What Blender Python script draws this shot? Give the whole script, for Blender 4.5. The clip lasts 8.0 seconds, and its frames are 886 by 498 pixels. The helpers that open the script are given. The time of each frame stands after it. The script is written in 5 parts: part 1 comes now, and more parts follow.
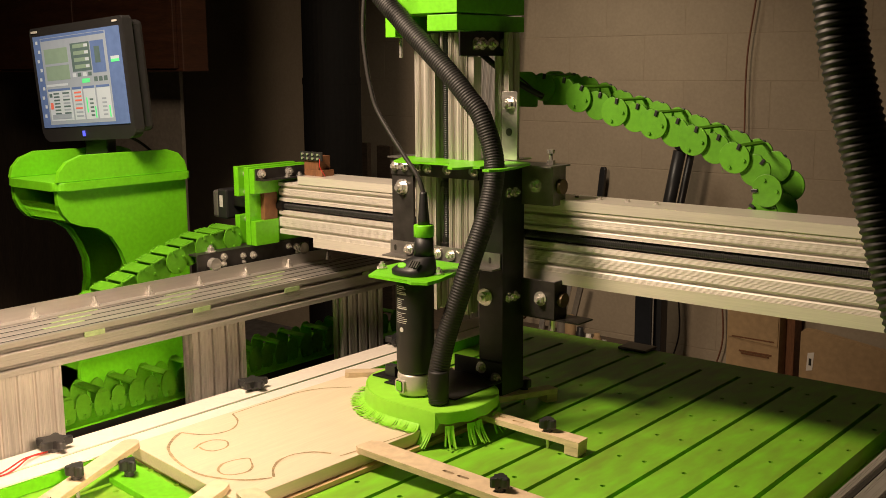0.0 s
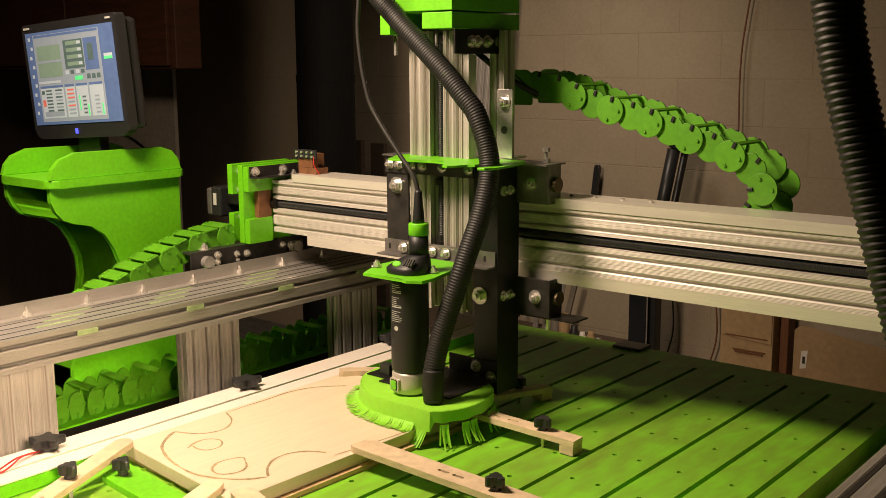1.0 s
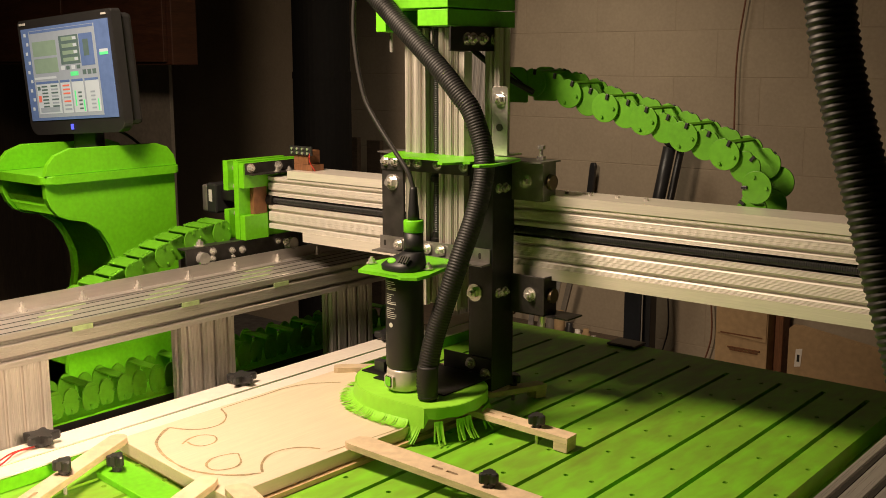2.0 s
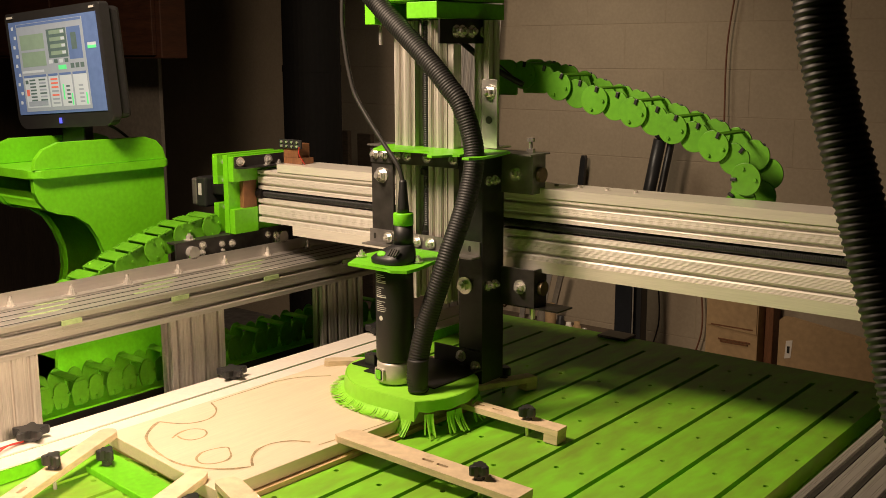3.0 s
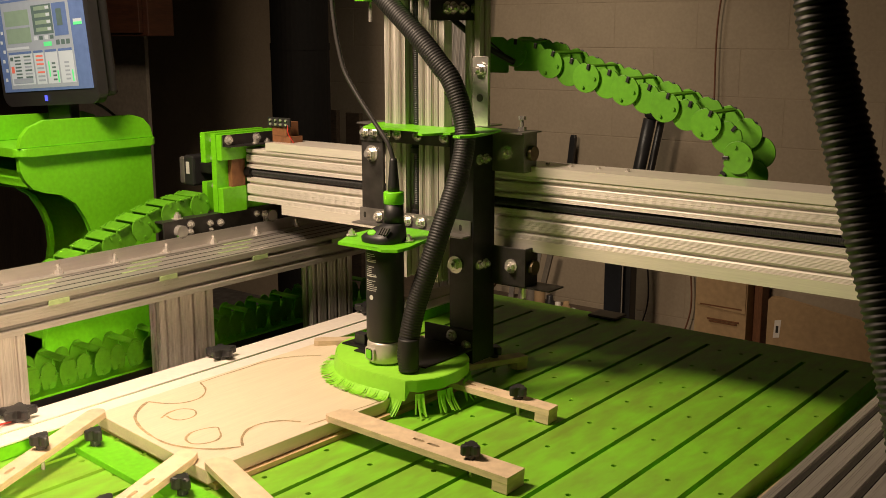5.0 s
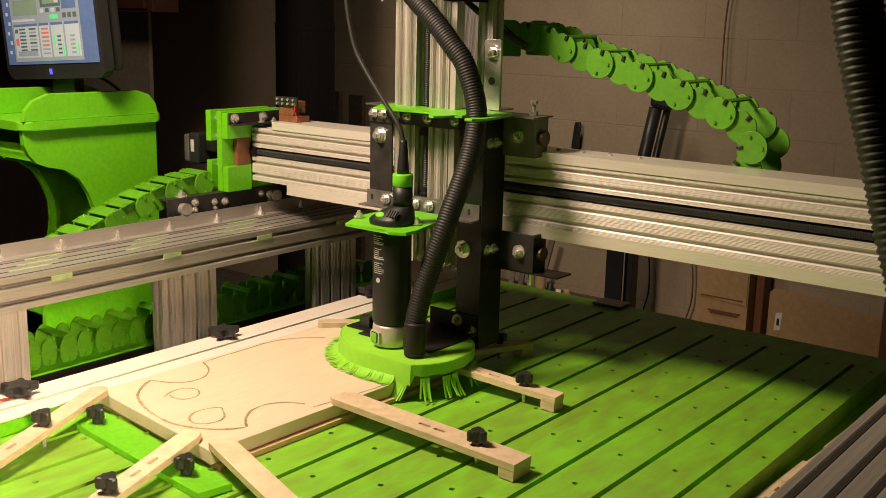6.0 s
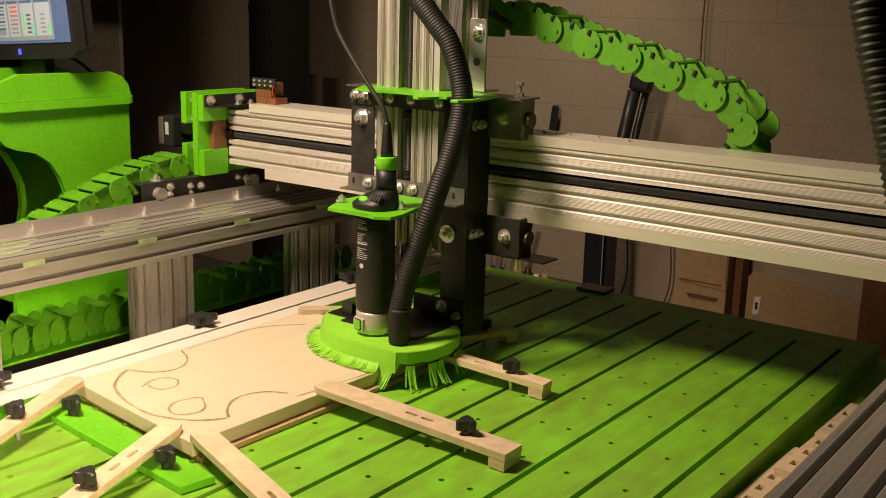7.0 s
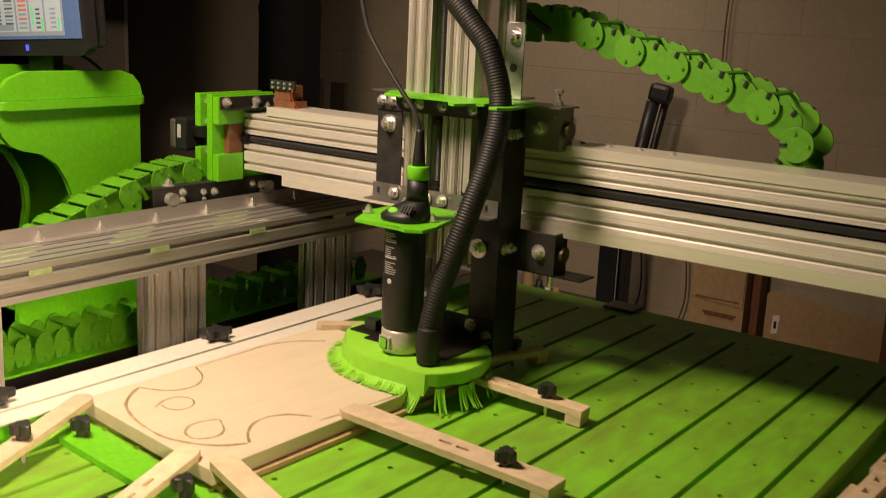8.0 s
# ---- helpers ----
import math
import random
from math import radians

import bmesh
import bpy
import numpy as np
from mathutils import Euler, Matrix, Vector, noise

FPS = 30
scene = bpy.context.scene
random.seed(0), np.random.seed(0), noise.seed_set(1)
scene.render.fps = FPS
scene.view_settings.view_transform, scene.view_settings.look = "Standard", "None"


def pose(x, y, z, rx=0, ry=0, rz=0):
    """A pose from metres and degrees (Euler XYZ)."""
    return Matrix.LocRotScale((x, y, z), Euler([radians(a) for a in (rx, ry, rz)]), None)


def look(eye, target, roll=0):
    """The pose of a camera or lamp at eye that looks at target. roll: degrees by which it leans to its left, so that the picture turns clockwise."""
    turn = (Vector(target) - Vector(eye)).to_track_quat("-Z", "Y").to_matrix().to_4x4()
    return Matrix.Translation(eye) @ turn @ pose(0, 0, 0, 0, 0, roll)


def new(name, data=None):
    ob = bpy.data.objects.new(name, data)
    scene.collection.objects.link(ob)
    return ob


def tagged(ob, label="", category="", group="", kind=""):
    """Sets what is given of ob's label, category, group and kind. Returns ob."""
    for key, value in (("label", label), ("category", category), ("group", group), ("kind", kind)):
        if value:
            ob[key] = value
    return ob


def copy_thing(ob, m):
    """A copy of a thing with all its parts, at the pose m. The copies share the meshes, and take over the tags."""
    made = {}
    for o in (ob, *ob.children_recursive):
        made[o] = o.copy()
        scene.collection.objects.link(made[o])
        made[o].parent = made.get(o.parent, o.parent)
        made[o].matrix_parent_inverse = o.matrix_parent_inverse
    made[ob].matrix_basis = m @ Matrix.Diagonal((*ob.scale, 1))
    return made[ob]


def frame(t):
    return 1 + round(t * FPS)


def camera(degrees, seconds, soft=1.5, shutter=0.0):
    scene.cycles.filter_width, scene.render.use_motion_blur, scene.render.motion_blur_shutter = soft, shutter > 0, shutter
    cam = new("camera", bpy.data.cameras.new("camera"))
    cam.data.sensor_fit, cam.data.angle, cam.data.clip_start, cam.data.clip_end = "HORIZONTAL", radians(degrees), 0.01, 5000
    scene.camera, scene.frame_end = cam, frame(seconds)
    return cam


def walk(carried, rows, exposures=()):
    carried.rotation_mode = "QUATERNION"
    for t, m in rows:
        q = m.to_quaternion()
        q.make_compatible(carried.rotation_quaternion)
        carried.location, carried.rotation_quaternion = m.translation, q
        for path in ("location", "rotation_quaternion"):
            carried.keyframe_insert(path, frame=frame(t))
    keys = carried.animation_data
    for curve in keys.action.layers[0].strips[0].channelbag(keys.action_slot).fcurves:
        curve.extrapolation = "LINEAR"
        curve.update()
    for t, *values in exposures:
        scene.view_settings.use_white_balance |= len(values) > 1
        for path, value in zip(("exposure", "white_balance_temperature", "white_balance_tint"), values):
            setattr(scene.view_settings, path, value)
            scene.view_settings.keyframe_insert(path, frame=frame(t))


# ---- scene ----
cam = camera(45.5, 8.0, soft=0.8, shutter=0.5)
PATH = [
    (0, (1.58, -1.918, 0.784), (0.318, -0.406, 0.44), -0.4),
    (0.5, (1.575, -1.914, 0.784), (0.313, -0.401, 0.44), -0.5),
    (1, (1.573, -1.915, 0.785), (0.321, -0.395, 0.436), -0.3),
    (1.5, (1.575, -1.917, 0.785), (0.324, -0.396, 0.436), -0.1),
    (3, (1.58, -1.912, 0.783), (0.347, -0.38, 0.417), -0.2),
    (3.5, (1.58, -1.912, 0.783), (0.349, -0.378, 0.418), -0.3),
    (4, (1.579, -1.908, 0.78), (0.357, -0.37, 0.406), -0.3),
    (4.5, (1.576, -1.905, 0.779), (0.359, -0.367, 0.39), -0.5),
    (6, (1.533, -1.906, 0.769), (0.333, -0.364, 0.34), 1.3),
    (6.5, (1.511, -1.903, 0.764), (0.313, -0.364, 0.32), 1.3),
    (7, (1.48, -1.886, 0.758), (0.329, -0.315, 0.302), 1.5),
    (7.5, (1.425, -1.863, 0.749), (0.287, -0.291, 0.267), 2.1),
    (8, (1.344, -1.835, 0.743), (0.203, -0.253, 0.301), 2.7),
]
walk(cam, [(t, look(eye, goal, roll)) for t, eye, goal, roll in PATH], [(0, 0.0), (4.5, -0.03), (6, -0.08), (7, -0.12), (8, -0.25)])

# ---- light ----
world = bpy.data.worlds.new("world")
scene.world = world
world.use_nodes = True
world.node_tree.nodes["Background"].inputs[0].default_value = (1.0, 0.72, 0.45, 1)
world.node_tree.nodes["Background"].inputs[1].default_value = 0.009


def area_lamp(name, eye, target, size, watts, colour):
    data = bpy.data.lights.new(name, "AREA")
    data.shape, data.size, data.energy, data.color = "DISK", size, watts, colour
    lamp = new(name, data)
    lamp.matrix_world = look(eye, target)
    return lamp


work = area_lamp("work_light", (-0.27, -1.05, 1.58), (-0.12, -0.35, 0.0), 0.42, 49, (1.0, 0.748, 0.54))
work.data.spread = radians(175)
# unseen fill, added to brighten the lower chain below the left rail
side = area_lamp("chain_fill", (2.7, -2.2, 1.25), (-0.72, -0.75, -0.10), 0.4, 2.4, (1.0, 0.70, 0.46))
side.data.spread = radians(18)
# unseen fill, added to even out the brightness of the back wall
back = area_lamp("wall_fill", (-0.80, 1.42, 1.68), (-1.45, 2.45, -0.85), 0.5, 5.6, (1.0, 0.82, 0.62))
back.data.spread = radians(112)
scene.view_settings.exposure = 0.0

# ---- materials ----
MATS = {}


def mat(name, colour, rough=0.6, metal=0.0, vary=0.12, grain=60.0, bump=0.0, stretch=(1, 1, 1), emit=0.0, stain=None, coat=0.0, per_object=0.0):
    """A surface with broad staining, fine grain and fine relief at real size."""
    m = bpy.data.materials.new(name)
    m.use_nodes = True
    nt = m.node_tree
    nodes, links = nt.nodes, nt.links
    b = nodes["Principled BSDF"]
    b.inputs["Roughness"].default_value, b.inputs["Metallic"].default_value = rough, metal
    b.inputs["Coat Weight"].default_value = coat
    co = nodes.new("ShaderNodeTexCoord")
    mp = nodes.new("ShaderNodeMapping")
    mp.inputs["Scale"].default_value = stretch
    geo = nodes.new("ShaderNodeNewGeometry")
    links.new(geo.outputs["Position"], mp.inputs["Vector"])
    fine = nodes.new("ShaderNodeTexNoise")
    fine.inputs["Scale"].default_value, fine.inputs["Detail"].default_value = grain, 5
    broad = nodes.new("ShaderNodeTexNoise")
    broad.inputs["Scale"].default_value, broad.inputs["Detail"].default_value = 4.5, 6
    broad.inputs["Roughness"].default_value = 0.65
    for n in (fine, broad):
        links.new(mp.outputs["Vector"], n.inputs["Vector"])
    both = nodes.new("ShaderNodeMath")
    both.operation = "ADD"
    links.new(fine.outputs["Fac"], both.inputs[0])
    links.new(broad.outputs["Fac"], both.inputs[1])
    ramp = nodes.new("ShaderNodeMapRange")
    ramp.inputs["From Min"].default_value, ramp.inputs["From Max"].default_value = 0.7, 1.3
    links.new(both.outputs[0], ramp.inputs["Value"])
    mix = nodes.new("ShaderNodeMix")
    mix.data_type = "RGBA"
    dark = stain if stain else tuple(c * (1 - 1.6 * vary) for c in colour)
    light = tuple(min(1.0, c * (1 + vary)) for c in colour)
    mix.inputs["A"].default_value, mix.inputs["B"].default_value = (*dark, 1), (*light, 1)
    links.new(ramp.outputs["Result"], mix.inputs["Factor"])
    out = mix.outputs["Result"]
    if per_object:
        info = nodes.new("ShaderNodeObjectInfo")
        hsv = nodes.new("ShaderNodeHueSaturation")
        rng = nodes.new("ShaderNodeMapRange")
        rng.inputs["To Min"].default_value, rng.inputs["To Max"].default_value = 1 - per_object, 1 + per_object
        links.new(info.outputs["Random"], rng.inputs["Value"])
        links.new(rng.outputs["Result"], hsv.inputs["Value"])
        links.new(out, hsv.inputs["Color"])
        out = hsv.outputs["Color"]
    links.new(out, b.inputs["Base Color"])
    rr = nodes.new("ShaderNodeMapRange")
    rr.inputs["To Min"].default_value, rr.inputs["To Max"].default_value = max(0.03, rough - 0.1), min(1.0, rough + 0.1)
    links.new(broad.outputs["Fac"], rr.inputs["Value"])
    links.new(rr.outputs["Result"], b.inputs["Roughness"])
    if bump:
        bp = nodes.new("ShaderNodeBump")
        bp.inputs["Strength"].default_value, bp.inputs["Distance"].default_value = bump, 0.002
        links.new(fine.outputs["Fac"], bp.inputs["Height"])
        links.new(bp.outputs["Normal"], b.inputs["Normal"])
    if emit:
        b.inputs["Emission Color"].default_value = (*colour, 1)
        b.inputs["Emission Strength"].default_value = emit
    MATS[name] = m
    return m


GREEN = mat("lime_paint", (0.155, 0.57, 0.010), 0.42, vary=0.10, grain=90, bump=0.12)
GREEN_TABLE = mat("worn_lime_paint", (0.20, 0.56, 0.022), 0.48, vary=0.14, grain=35, bump=0.12, stretch=(1.0, 0.35, 1.0), stain=(0.19, 0.33, 0.03))
GREEN_RUBBER = mat("lime_rubber", (0.30, 0.72, 0.040), 0.55, vary=0.05)
GREEN_CHAIN = mat("lime_plastic", (0.112, 0.37, 0.012), 0.45, vary=0.12, grain=70, per_object=0.12)
WHITE = mat("white_laminate", (0.80, 0.74, 0.66), 0.38, vary=0.05)
BIRCH = mat("birch_board", (0.71, 0.60, 0.435), 0.55, vary=0.05, grain=30, stretch=(9, 0.5, 9), bump=0.06)
BIRCH_EDGE = mat("raw_plywood", (0.60, 0.40, 0.22), 0.7, vary=0.2, grain=40, stretch=(1, 1, 18))
CLAMP_WOOD = mat("clamp_plywood", (0.70, 0.55, 0.365), 0.6, vary=0.14, grain=45, stretch=(1, 1, 4), bump=0.1, per_object=0.12)
CARVED = mat("scorched_groove", (0.40, 0.30, 0.15), 0.8, vary=0.35, grain=120)
ALU = mat("mill_aluminium", (0.74, 0.70, 0.64), 0.42, 0.40, vary=0.05, grain=20, stretch=(0.6, 14, 14))
ALU_RAIL = mat("rail_aluminium", (0.54, 0.51, 0.48), 0.40, 0.7, vary=0.05, grain=20, stretch=(14, 0.6, 14))
ALU_POST = mat("post_aluminium", (0.62, 0.58, 0.53), 0.45, 0.45, vary=0.12, grain=22, stretch=(14, 14, 0.5))
ANGLE = mat("brushed_flat_bar", (0.84, 0.79, 0.70), 0.34, 0.35, vary=0.06, grain=26, stretch=(0.7, 20, 20))
STEEL = mat("zinc_steel", (0.78, 0.75, 0.70), 0.22, 0.72, vary=0.14, grain=50)
BLACK_STEEL = mat("black_painted_steel", (0.019, 0.018, 0.017), 0.38, 0.3, vary=0.25, grain=60, bump=0.1)
DARK_STEEL = mat("grey_mill_scale_steel", (0.065, 0.06, 0.057), 0.40, 0.6, vary=0.3, grain=30, bump=0.1)
GREY_STEEL = mat("bare_grey_steel", (0.25, 0.235, 0.22), 0.38, 0.6, vary=0.25, grain=30, bump=0.1)
BRASS = mat("worn_brass", (0.20, 0.15, 0.09), 0.40, 0.8, vary=0.2)
BLACK_PLASTIC = mat("black_plastic", (0.022, 0.022, 0.023), 0.4, vary=0.1)
BLACK_HOSE = mat("black_hose_plastic", (0.0075, 0.007, 0.0064), 0.58, vary=0.1)
# a lighter black than BLACK_HOSE, for the near hose
NEAR_HOSE = mat("lighter_black_hose", (0.016, 0.0145, 0.0125), 0.50, vary=0.15)
BODY_BLACK = mat("router_black", (0.012, 0.012, 0.013), 0.48, vary=0.1)
COLLAR = mat("pale_grey_casting", (0.55, 0.52, 0.45), 0.4, 0.3, vary=0.08)
PRINT = mat("pale_print", (0.55, 0.55, 0.52), 0.6, vary=0.1)
CABLE_GREY = mat("grey_cable", (0.032, 0.03, 0.028), 0.4, vary=0.1)
RED_WIRE = mat("red_wire", (0.55, 0.03, 0.02), 0.4, vary=0.05)
WIRE_BROWN = mat("brown_wire", (0.16, 0.06, 0.03), 0.6, vary=0.1)
# near-black of the table track, also used to paint shade into the rail slots
SLOT_DARK = mat("dark_track_and_slot_shade", (0.02, 0.018, 0.012), 0.7, vary=0.2)
BLOCK = mat("painted_block", (0.37, 0.305, 0.22), 0.85, vary=0.07, grain=70, bump=0.22, per_object=0.02)
MORTAR = mat("painted_mortar", (0.355, 0.29, 0.207), 0.9, vary=0.07, grain=80, bump=0.2)
CONCRETE = mat("concrete_floor", (0.16, 0.145, 0.13), 0.85, vary=0.25, grain=25, bump=0.2)
DARK_WALL = mat("dark_panelling", (0.045, 0.032, 0.022), 0.7, vary=0.25, grain=30, stretch=(4, 4, 0.4))
CEIL = mat("ceiling_board", (0.16, 0.14, 0.115), 0.9, vary=0.1)
CHERRY = mat("reddish_cabinet_wood", (0.055, 0.019, 0.008), 0.55, vary=0.3, grain=25, stretch=(1, 1, 10))
PALE_PANEL = mat("pale_panel", (0.20, 0.175, 0.14), 0.8, vary=0.15)
CARD = mat("cardboard", (0.43, 0.29, 0.15), 0.85, vary=0.12, grain=40)
BROWN_BLOCK = mat("brown_wood_block", (0.20, 0.085, 0.035), 0.6, vary=0.25, grain=50, stretch=(6, 1, 1))
PIPE_BLACK = mat("stove_pipe_black", (0.006, 0.0055, 0.005), 0.75, 0.0, vary=0.2)
PIPE_BLACK.node_tree.nodes["Principled BSDF"].inputs["Specular IOR Level"].default_value = 0.15
POLE_BLUE = mat("blue_black_case", (0.012, 0.014, 0.018), 0.45, vary=0.2)
BRONZE = mat("bronze_iron", (0.12, 0.07, 0.035), 0.35, 0.8, vary=0.3)
SHELF_WOOD = mat("rough_shelf_wood", (0.10, 0.07, 0.045), 0.8, vary=0.3, grain=30, stretch=(1, 8, 8))
SCREEN_BLUE = mat("lit_desktop_blue", (0.10, 0.16, 0.34), 0.2, vary=0.1, emit=0.24)
SCREEN_GREY = mat("lit_window_grey", (0.27, 0.32, 0.39), 0.2, vary=0.04, emit=0.24)
SCREEN_DARK = mat("lit_panel_dark", (0.09, 0.14, 0.14), 0.2, vary=0.1, emit=0.24)
SCREEN_OLIVE = mat("lit_plot_olive", (0.20, 0.29, 0.23), 0.2, vary=0.06, emit=0.24)
SCREEN_RED = mat("lit_red", (0.65, 0.16, 0.12), 0.2, vary=0.05, emit=0.24)
SCREEN_GREEN = mat("lit_green", (0.12, 0.75, 0.30), 0.2, vary=0.05, emit=0.24)
SCREEN_WHITE = mat("lit_white", (0.44, 0.51, 0.58), 0.2, vary=0.02, emit=0.24)
PALE_LIME = mat("dusty_lime_plastic", (0.36, 0.48, 0.22), 0.6, vary=0.2, grain=60)
LED_BLUE = mat("blue_led", (0.10, 0.12, 0.95), 0.3, vary=0.02, emit=0.8)

# ---- mesh helpers ----
ORIGIN = {}
V3 = Vector


def thing(name, at, label, category, group="", kind=""):
    ob = new(name)
    ob.empty_display_size = 0.05
    ob.location = at
    ORIGIN[ob.name] = V3(at)
    return tagged(ob, label, category, group, kind)


def part(name, bm, material, parent, label="", smooth=False, kind=""):
    """Links bm, given in world places, as one mesh under parent."""
    org = ORIGIN[parent.name] if parent else V3((0, 0, 0))
    bmesh.ops.translate(bm, verts=bm.verts, vec=-org)
    bmesh.ops.recalc_face_normals(bm, faces=bm.faces)
    me = bpy.data.meshes.new(name)
    bm.to_mesh(me)
    bm.free()
    for f in me.polygons:
        f.use_smooth = smooth
    me.materials.append(material)
    ob = new(name, me)
    if parent:
        ob.parent = parent
        ORIGIN[ob.name] = org
    return tagged(ob, label=label, kind=kind)


def solo(name, bm, material, label, category, group="", kind="", smooth=False):
    """A thing of one mesh, its origin at its base."""
    lo = [min(v.co[i] for v in bm.verts) for i in range(3)]
    hi = [max(v.co[i] for v in bm.verts) for i in range(3)]
    base = V3(((lo[0] + hi[0]) / 2, (lo[1] + hi[1]) / 2, lo[2]))
    bmesh.ops.translate(bm, verts=bm.verts, vec=-base)
    ob = part(name, bm, material, None, smooth=smooth)
    ob.location = base
    ORIGIN[ob.name] = base
    return tagged(ob, label, category, group, kind)


def box(x0, x1, y0, y1, z0, z1, bevel=0.0, bm=None):
    out = bm or bmesh.new()
    c = bmesh.ops.create_cube(out, size=1.0)["verts"]
    for v in c:
        v.co = V3(((x0 + x1) / 2 + v.co.x * (x1 - x0), (y0 + y1) / 2 + v.co.y * (y1 - y0), (z0 + z1) / 2 + v.co.z * (z1 - z0)))
    if bevel:
        es = list({e for v in c for e in v.link_edges})
        bmesh.ops.bevel(out, geom=es, offset=bevel, segments=2, affect="EDGES", profile=0.5)
    return out


def turn(bm, m, verts=None):
    bmesh.ops.transform(bm, matrix=m, verts=verts or bm.verts)
    return bm


def rod(a, b, r, sides=16, r2=None, bm=None):
    """A capped cylinder or cone from a to b."""
    out = bm or bmesh.new()
    a, b = V3(a), V3(b)
    d = b - a
    m = Matrix.Translation((a + b) / 2) @ d.to_track_quat("Z", "Y").to_matrix().to_4x4()
    bmesh.ops.create_cone(out, cap_ends=True, segments=sides, radius1=r, radius2=r if r2 is None else r2, depth=d.length, matrix=m)
    return out


def lathe(at, rings, sides=24, bm=None):
    """Rings of (radius, height) turned round the upright line through at."""
    out = bm or bmesh.new()
    rows = []
    for r, h in rings:
        rows.append([out.verts.new((at[0] + r * math.cos(6.28318 * k / sides), at[1] + r * math.sin(6.28318 * k / sides), at[2] + h)) for k in range(sides)])
    for p, q in zip(rows, rows[1:]):
        for k in range(sides):
            out.faces.new((p[k], p[(k + 1) % sides], q[(k + 1) % sides], q[k]))
    out.faces.new(rows[0][::-1])
    out.faces.new(rows[-1])
    return out


def prism(outline, axis, a, b, bm=None, bevel=0.0):
    """An outline of (u, v) carried from a to b along axis: x -> (y, z), y -> (x, z), z -> (x, y)."""
    out = bm or bmesh.new()

    def at(u, v, w):
        return {"x": (w, u, v), "y": (u, w, v), "z": (u, v, w)}[axis]

    low = [out.verts.new(at(u, v, a)) for u, v in outline]
    high = [out.verts.new(at(u, v, b)) for u, v in outline]
    n = len(outline)
    faces = [out.faces.new(low), out.faces.new(high[::-1])]
    for k in range(n):
        faces.append(out.faces.new((low[k], low[(k + 1) % n], high[(k + 1) % n], high[k])))
    if bevel:
        es = [e for f in faces[:2] for e in f.edges]
        bmesh.ops.bevel(out, geom=es, offset=bevel, segments=2, affect="EDGES", profile=0.5)
    return out


def smooth_line(points, per=10):
    """Points along a smooth line through the given ones."""
    ps = [V3(p) for p in points]
    ps = [2 * ps[0] - ps[1]] + ps + [2 * ps[-1] - ps[-2]]
    out = []
    for i in range(1, len(ps) - 2):
        p0, p1, p2, p3 = ps[i - 1 : i + 3]
        for k in range(per):
            t = k / per
            out.append(0.5 * (2 * p1 + (p2 - p0) * t + (2 * p0 - 5 * p1 + 4 * p2 - p3) * t * t + (3 * p1 - p0 - 3 * p2 + p3) * t ** 3))
    return out + [ps[-2]]


def sweep(line, radius, sides=12, ribs=0.0, pitch=0.0, bm=None):
    """A tube along line; with ribs, its radius swells by that much once every pitch."""
    out = bm or bmesh.new()
    if ribs:
        dist, rows = [0.0], []
        for p, q in zip(line, line[1:]):
            dist.append(dist[-1] + (q - p).length)
        step, want, i = pitch / 4, 0.0, 0
        fresh, k = [], 0
        while want < dist[-1]:
            while dist[i + 1] < want:
                i += 1
            t = (want - dist[i]) / max(1e-9, dist[i + 1] - dist[i])
            fresh.append((line[i].lerp(line[i + 1], t), radius + (ribs if k % 4 in (1, 2) else 0.0)))
            want += step
            k += 1
    else:
        fresh = [(p, radius) for p in line]
    side, rows = None, []
    for k, (p, r) in enumerate(fresh):
        d = (fresh[min(k + 1, len(fresh) - 1)][0] - fresh[max(k - 1, 0)][0]).normalized()
        if side is None:
            side = d.orthogonal().normalized()
        side = (side - d * side.dot(d)).normalized()
        other = d.cross(side)
        rows.append([out.verts.new(p + r * (math.cos(6.28318 * s / sides) * side + math.sin(6.28318 * s / sides) * other)) for s in range(sides)])
    for p, q in zip(rows, rows[1:]):
        for s in range(sides):
            out.faces.new((p[s], p[(s + 1) % sides], q[(s + 1) % sides], q[s]))
    out.faces.new(rows[0][::-1])
    out.faces.new(rows[-1])
    return out


def slotted(w, h, nw, nh, slot=0.008, deep=0.010, fine=0.0012, extra=()):
    """Outline of a T-slot extrusion, w wide with nw slots above and below, h high with nh slots at each side, and fine drawn lines."""
    def run(length, count):
        marks = []
        for k in range(count):
            c = length * (k + 0.5) / count
            pitch = length / count
            marks.append((c, None))
            for off in (0.30, 0.38) + tuple(extra):
                marks += [(c + off * pitch, fine), (c - off * pitch, fine)]
        pts = [(0.0, 0.0)]
        for c, d in sorted(marks, key=lambda m: m[0]):
            if d is None:
                pts += [(c - slot / 2 - 0.003, 0), (c - slot / 2, 0.0025), (c - slot / 2, deep), (c + slot / 2, deep), (c + slot / 2, 0.0025), (c + slot / 2 + 0.003, 0)]
            else:
                pts += [(c - d, 0), (c, d), (c + d, 0)]
        return pts
    out = []
    out += [(-w / 2 + s, -h / 2 + d) for s, d in run(w, nw)]
    out += [(w / 2 - d, -h / 2 + s) for s, d in run(h, nh)]
    out += [(w / 2 - s, h / 2 - d) for s, d in run(w, nw)]
    out += [(-w / 2 + d, h / 2 - s) for s, d in run(h, nh)]
    return out


def moved(outline, u, v):
    return [(a + u, b + v) for a, b in outline]


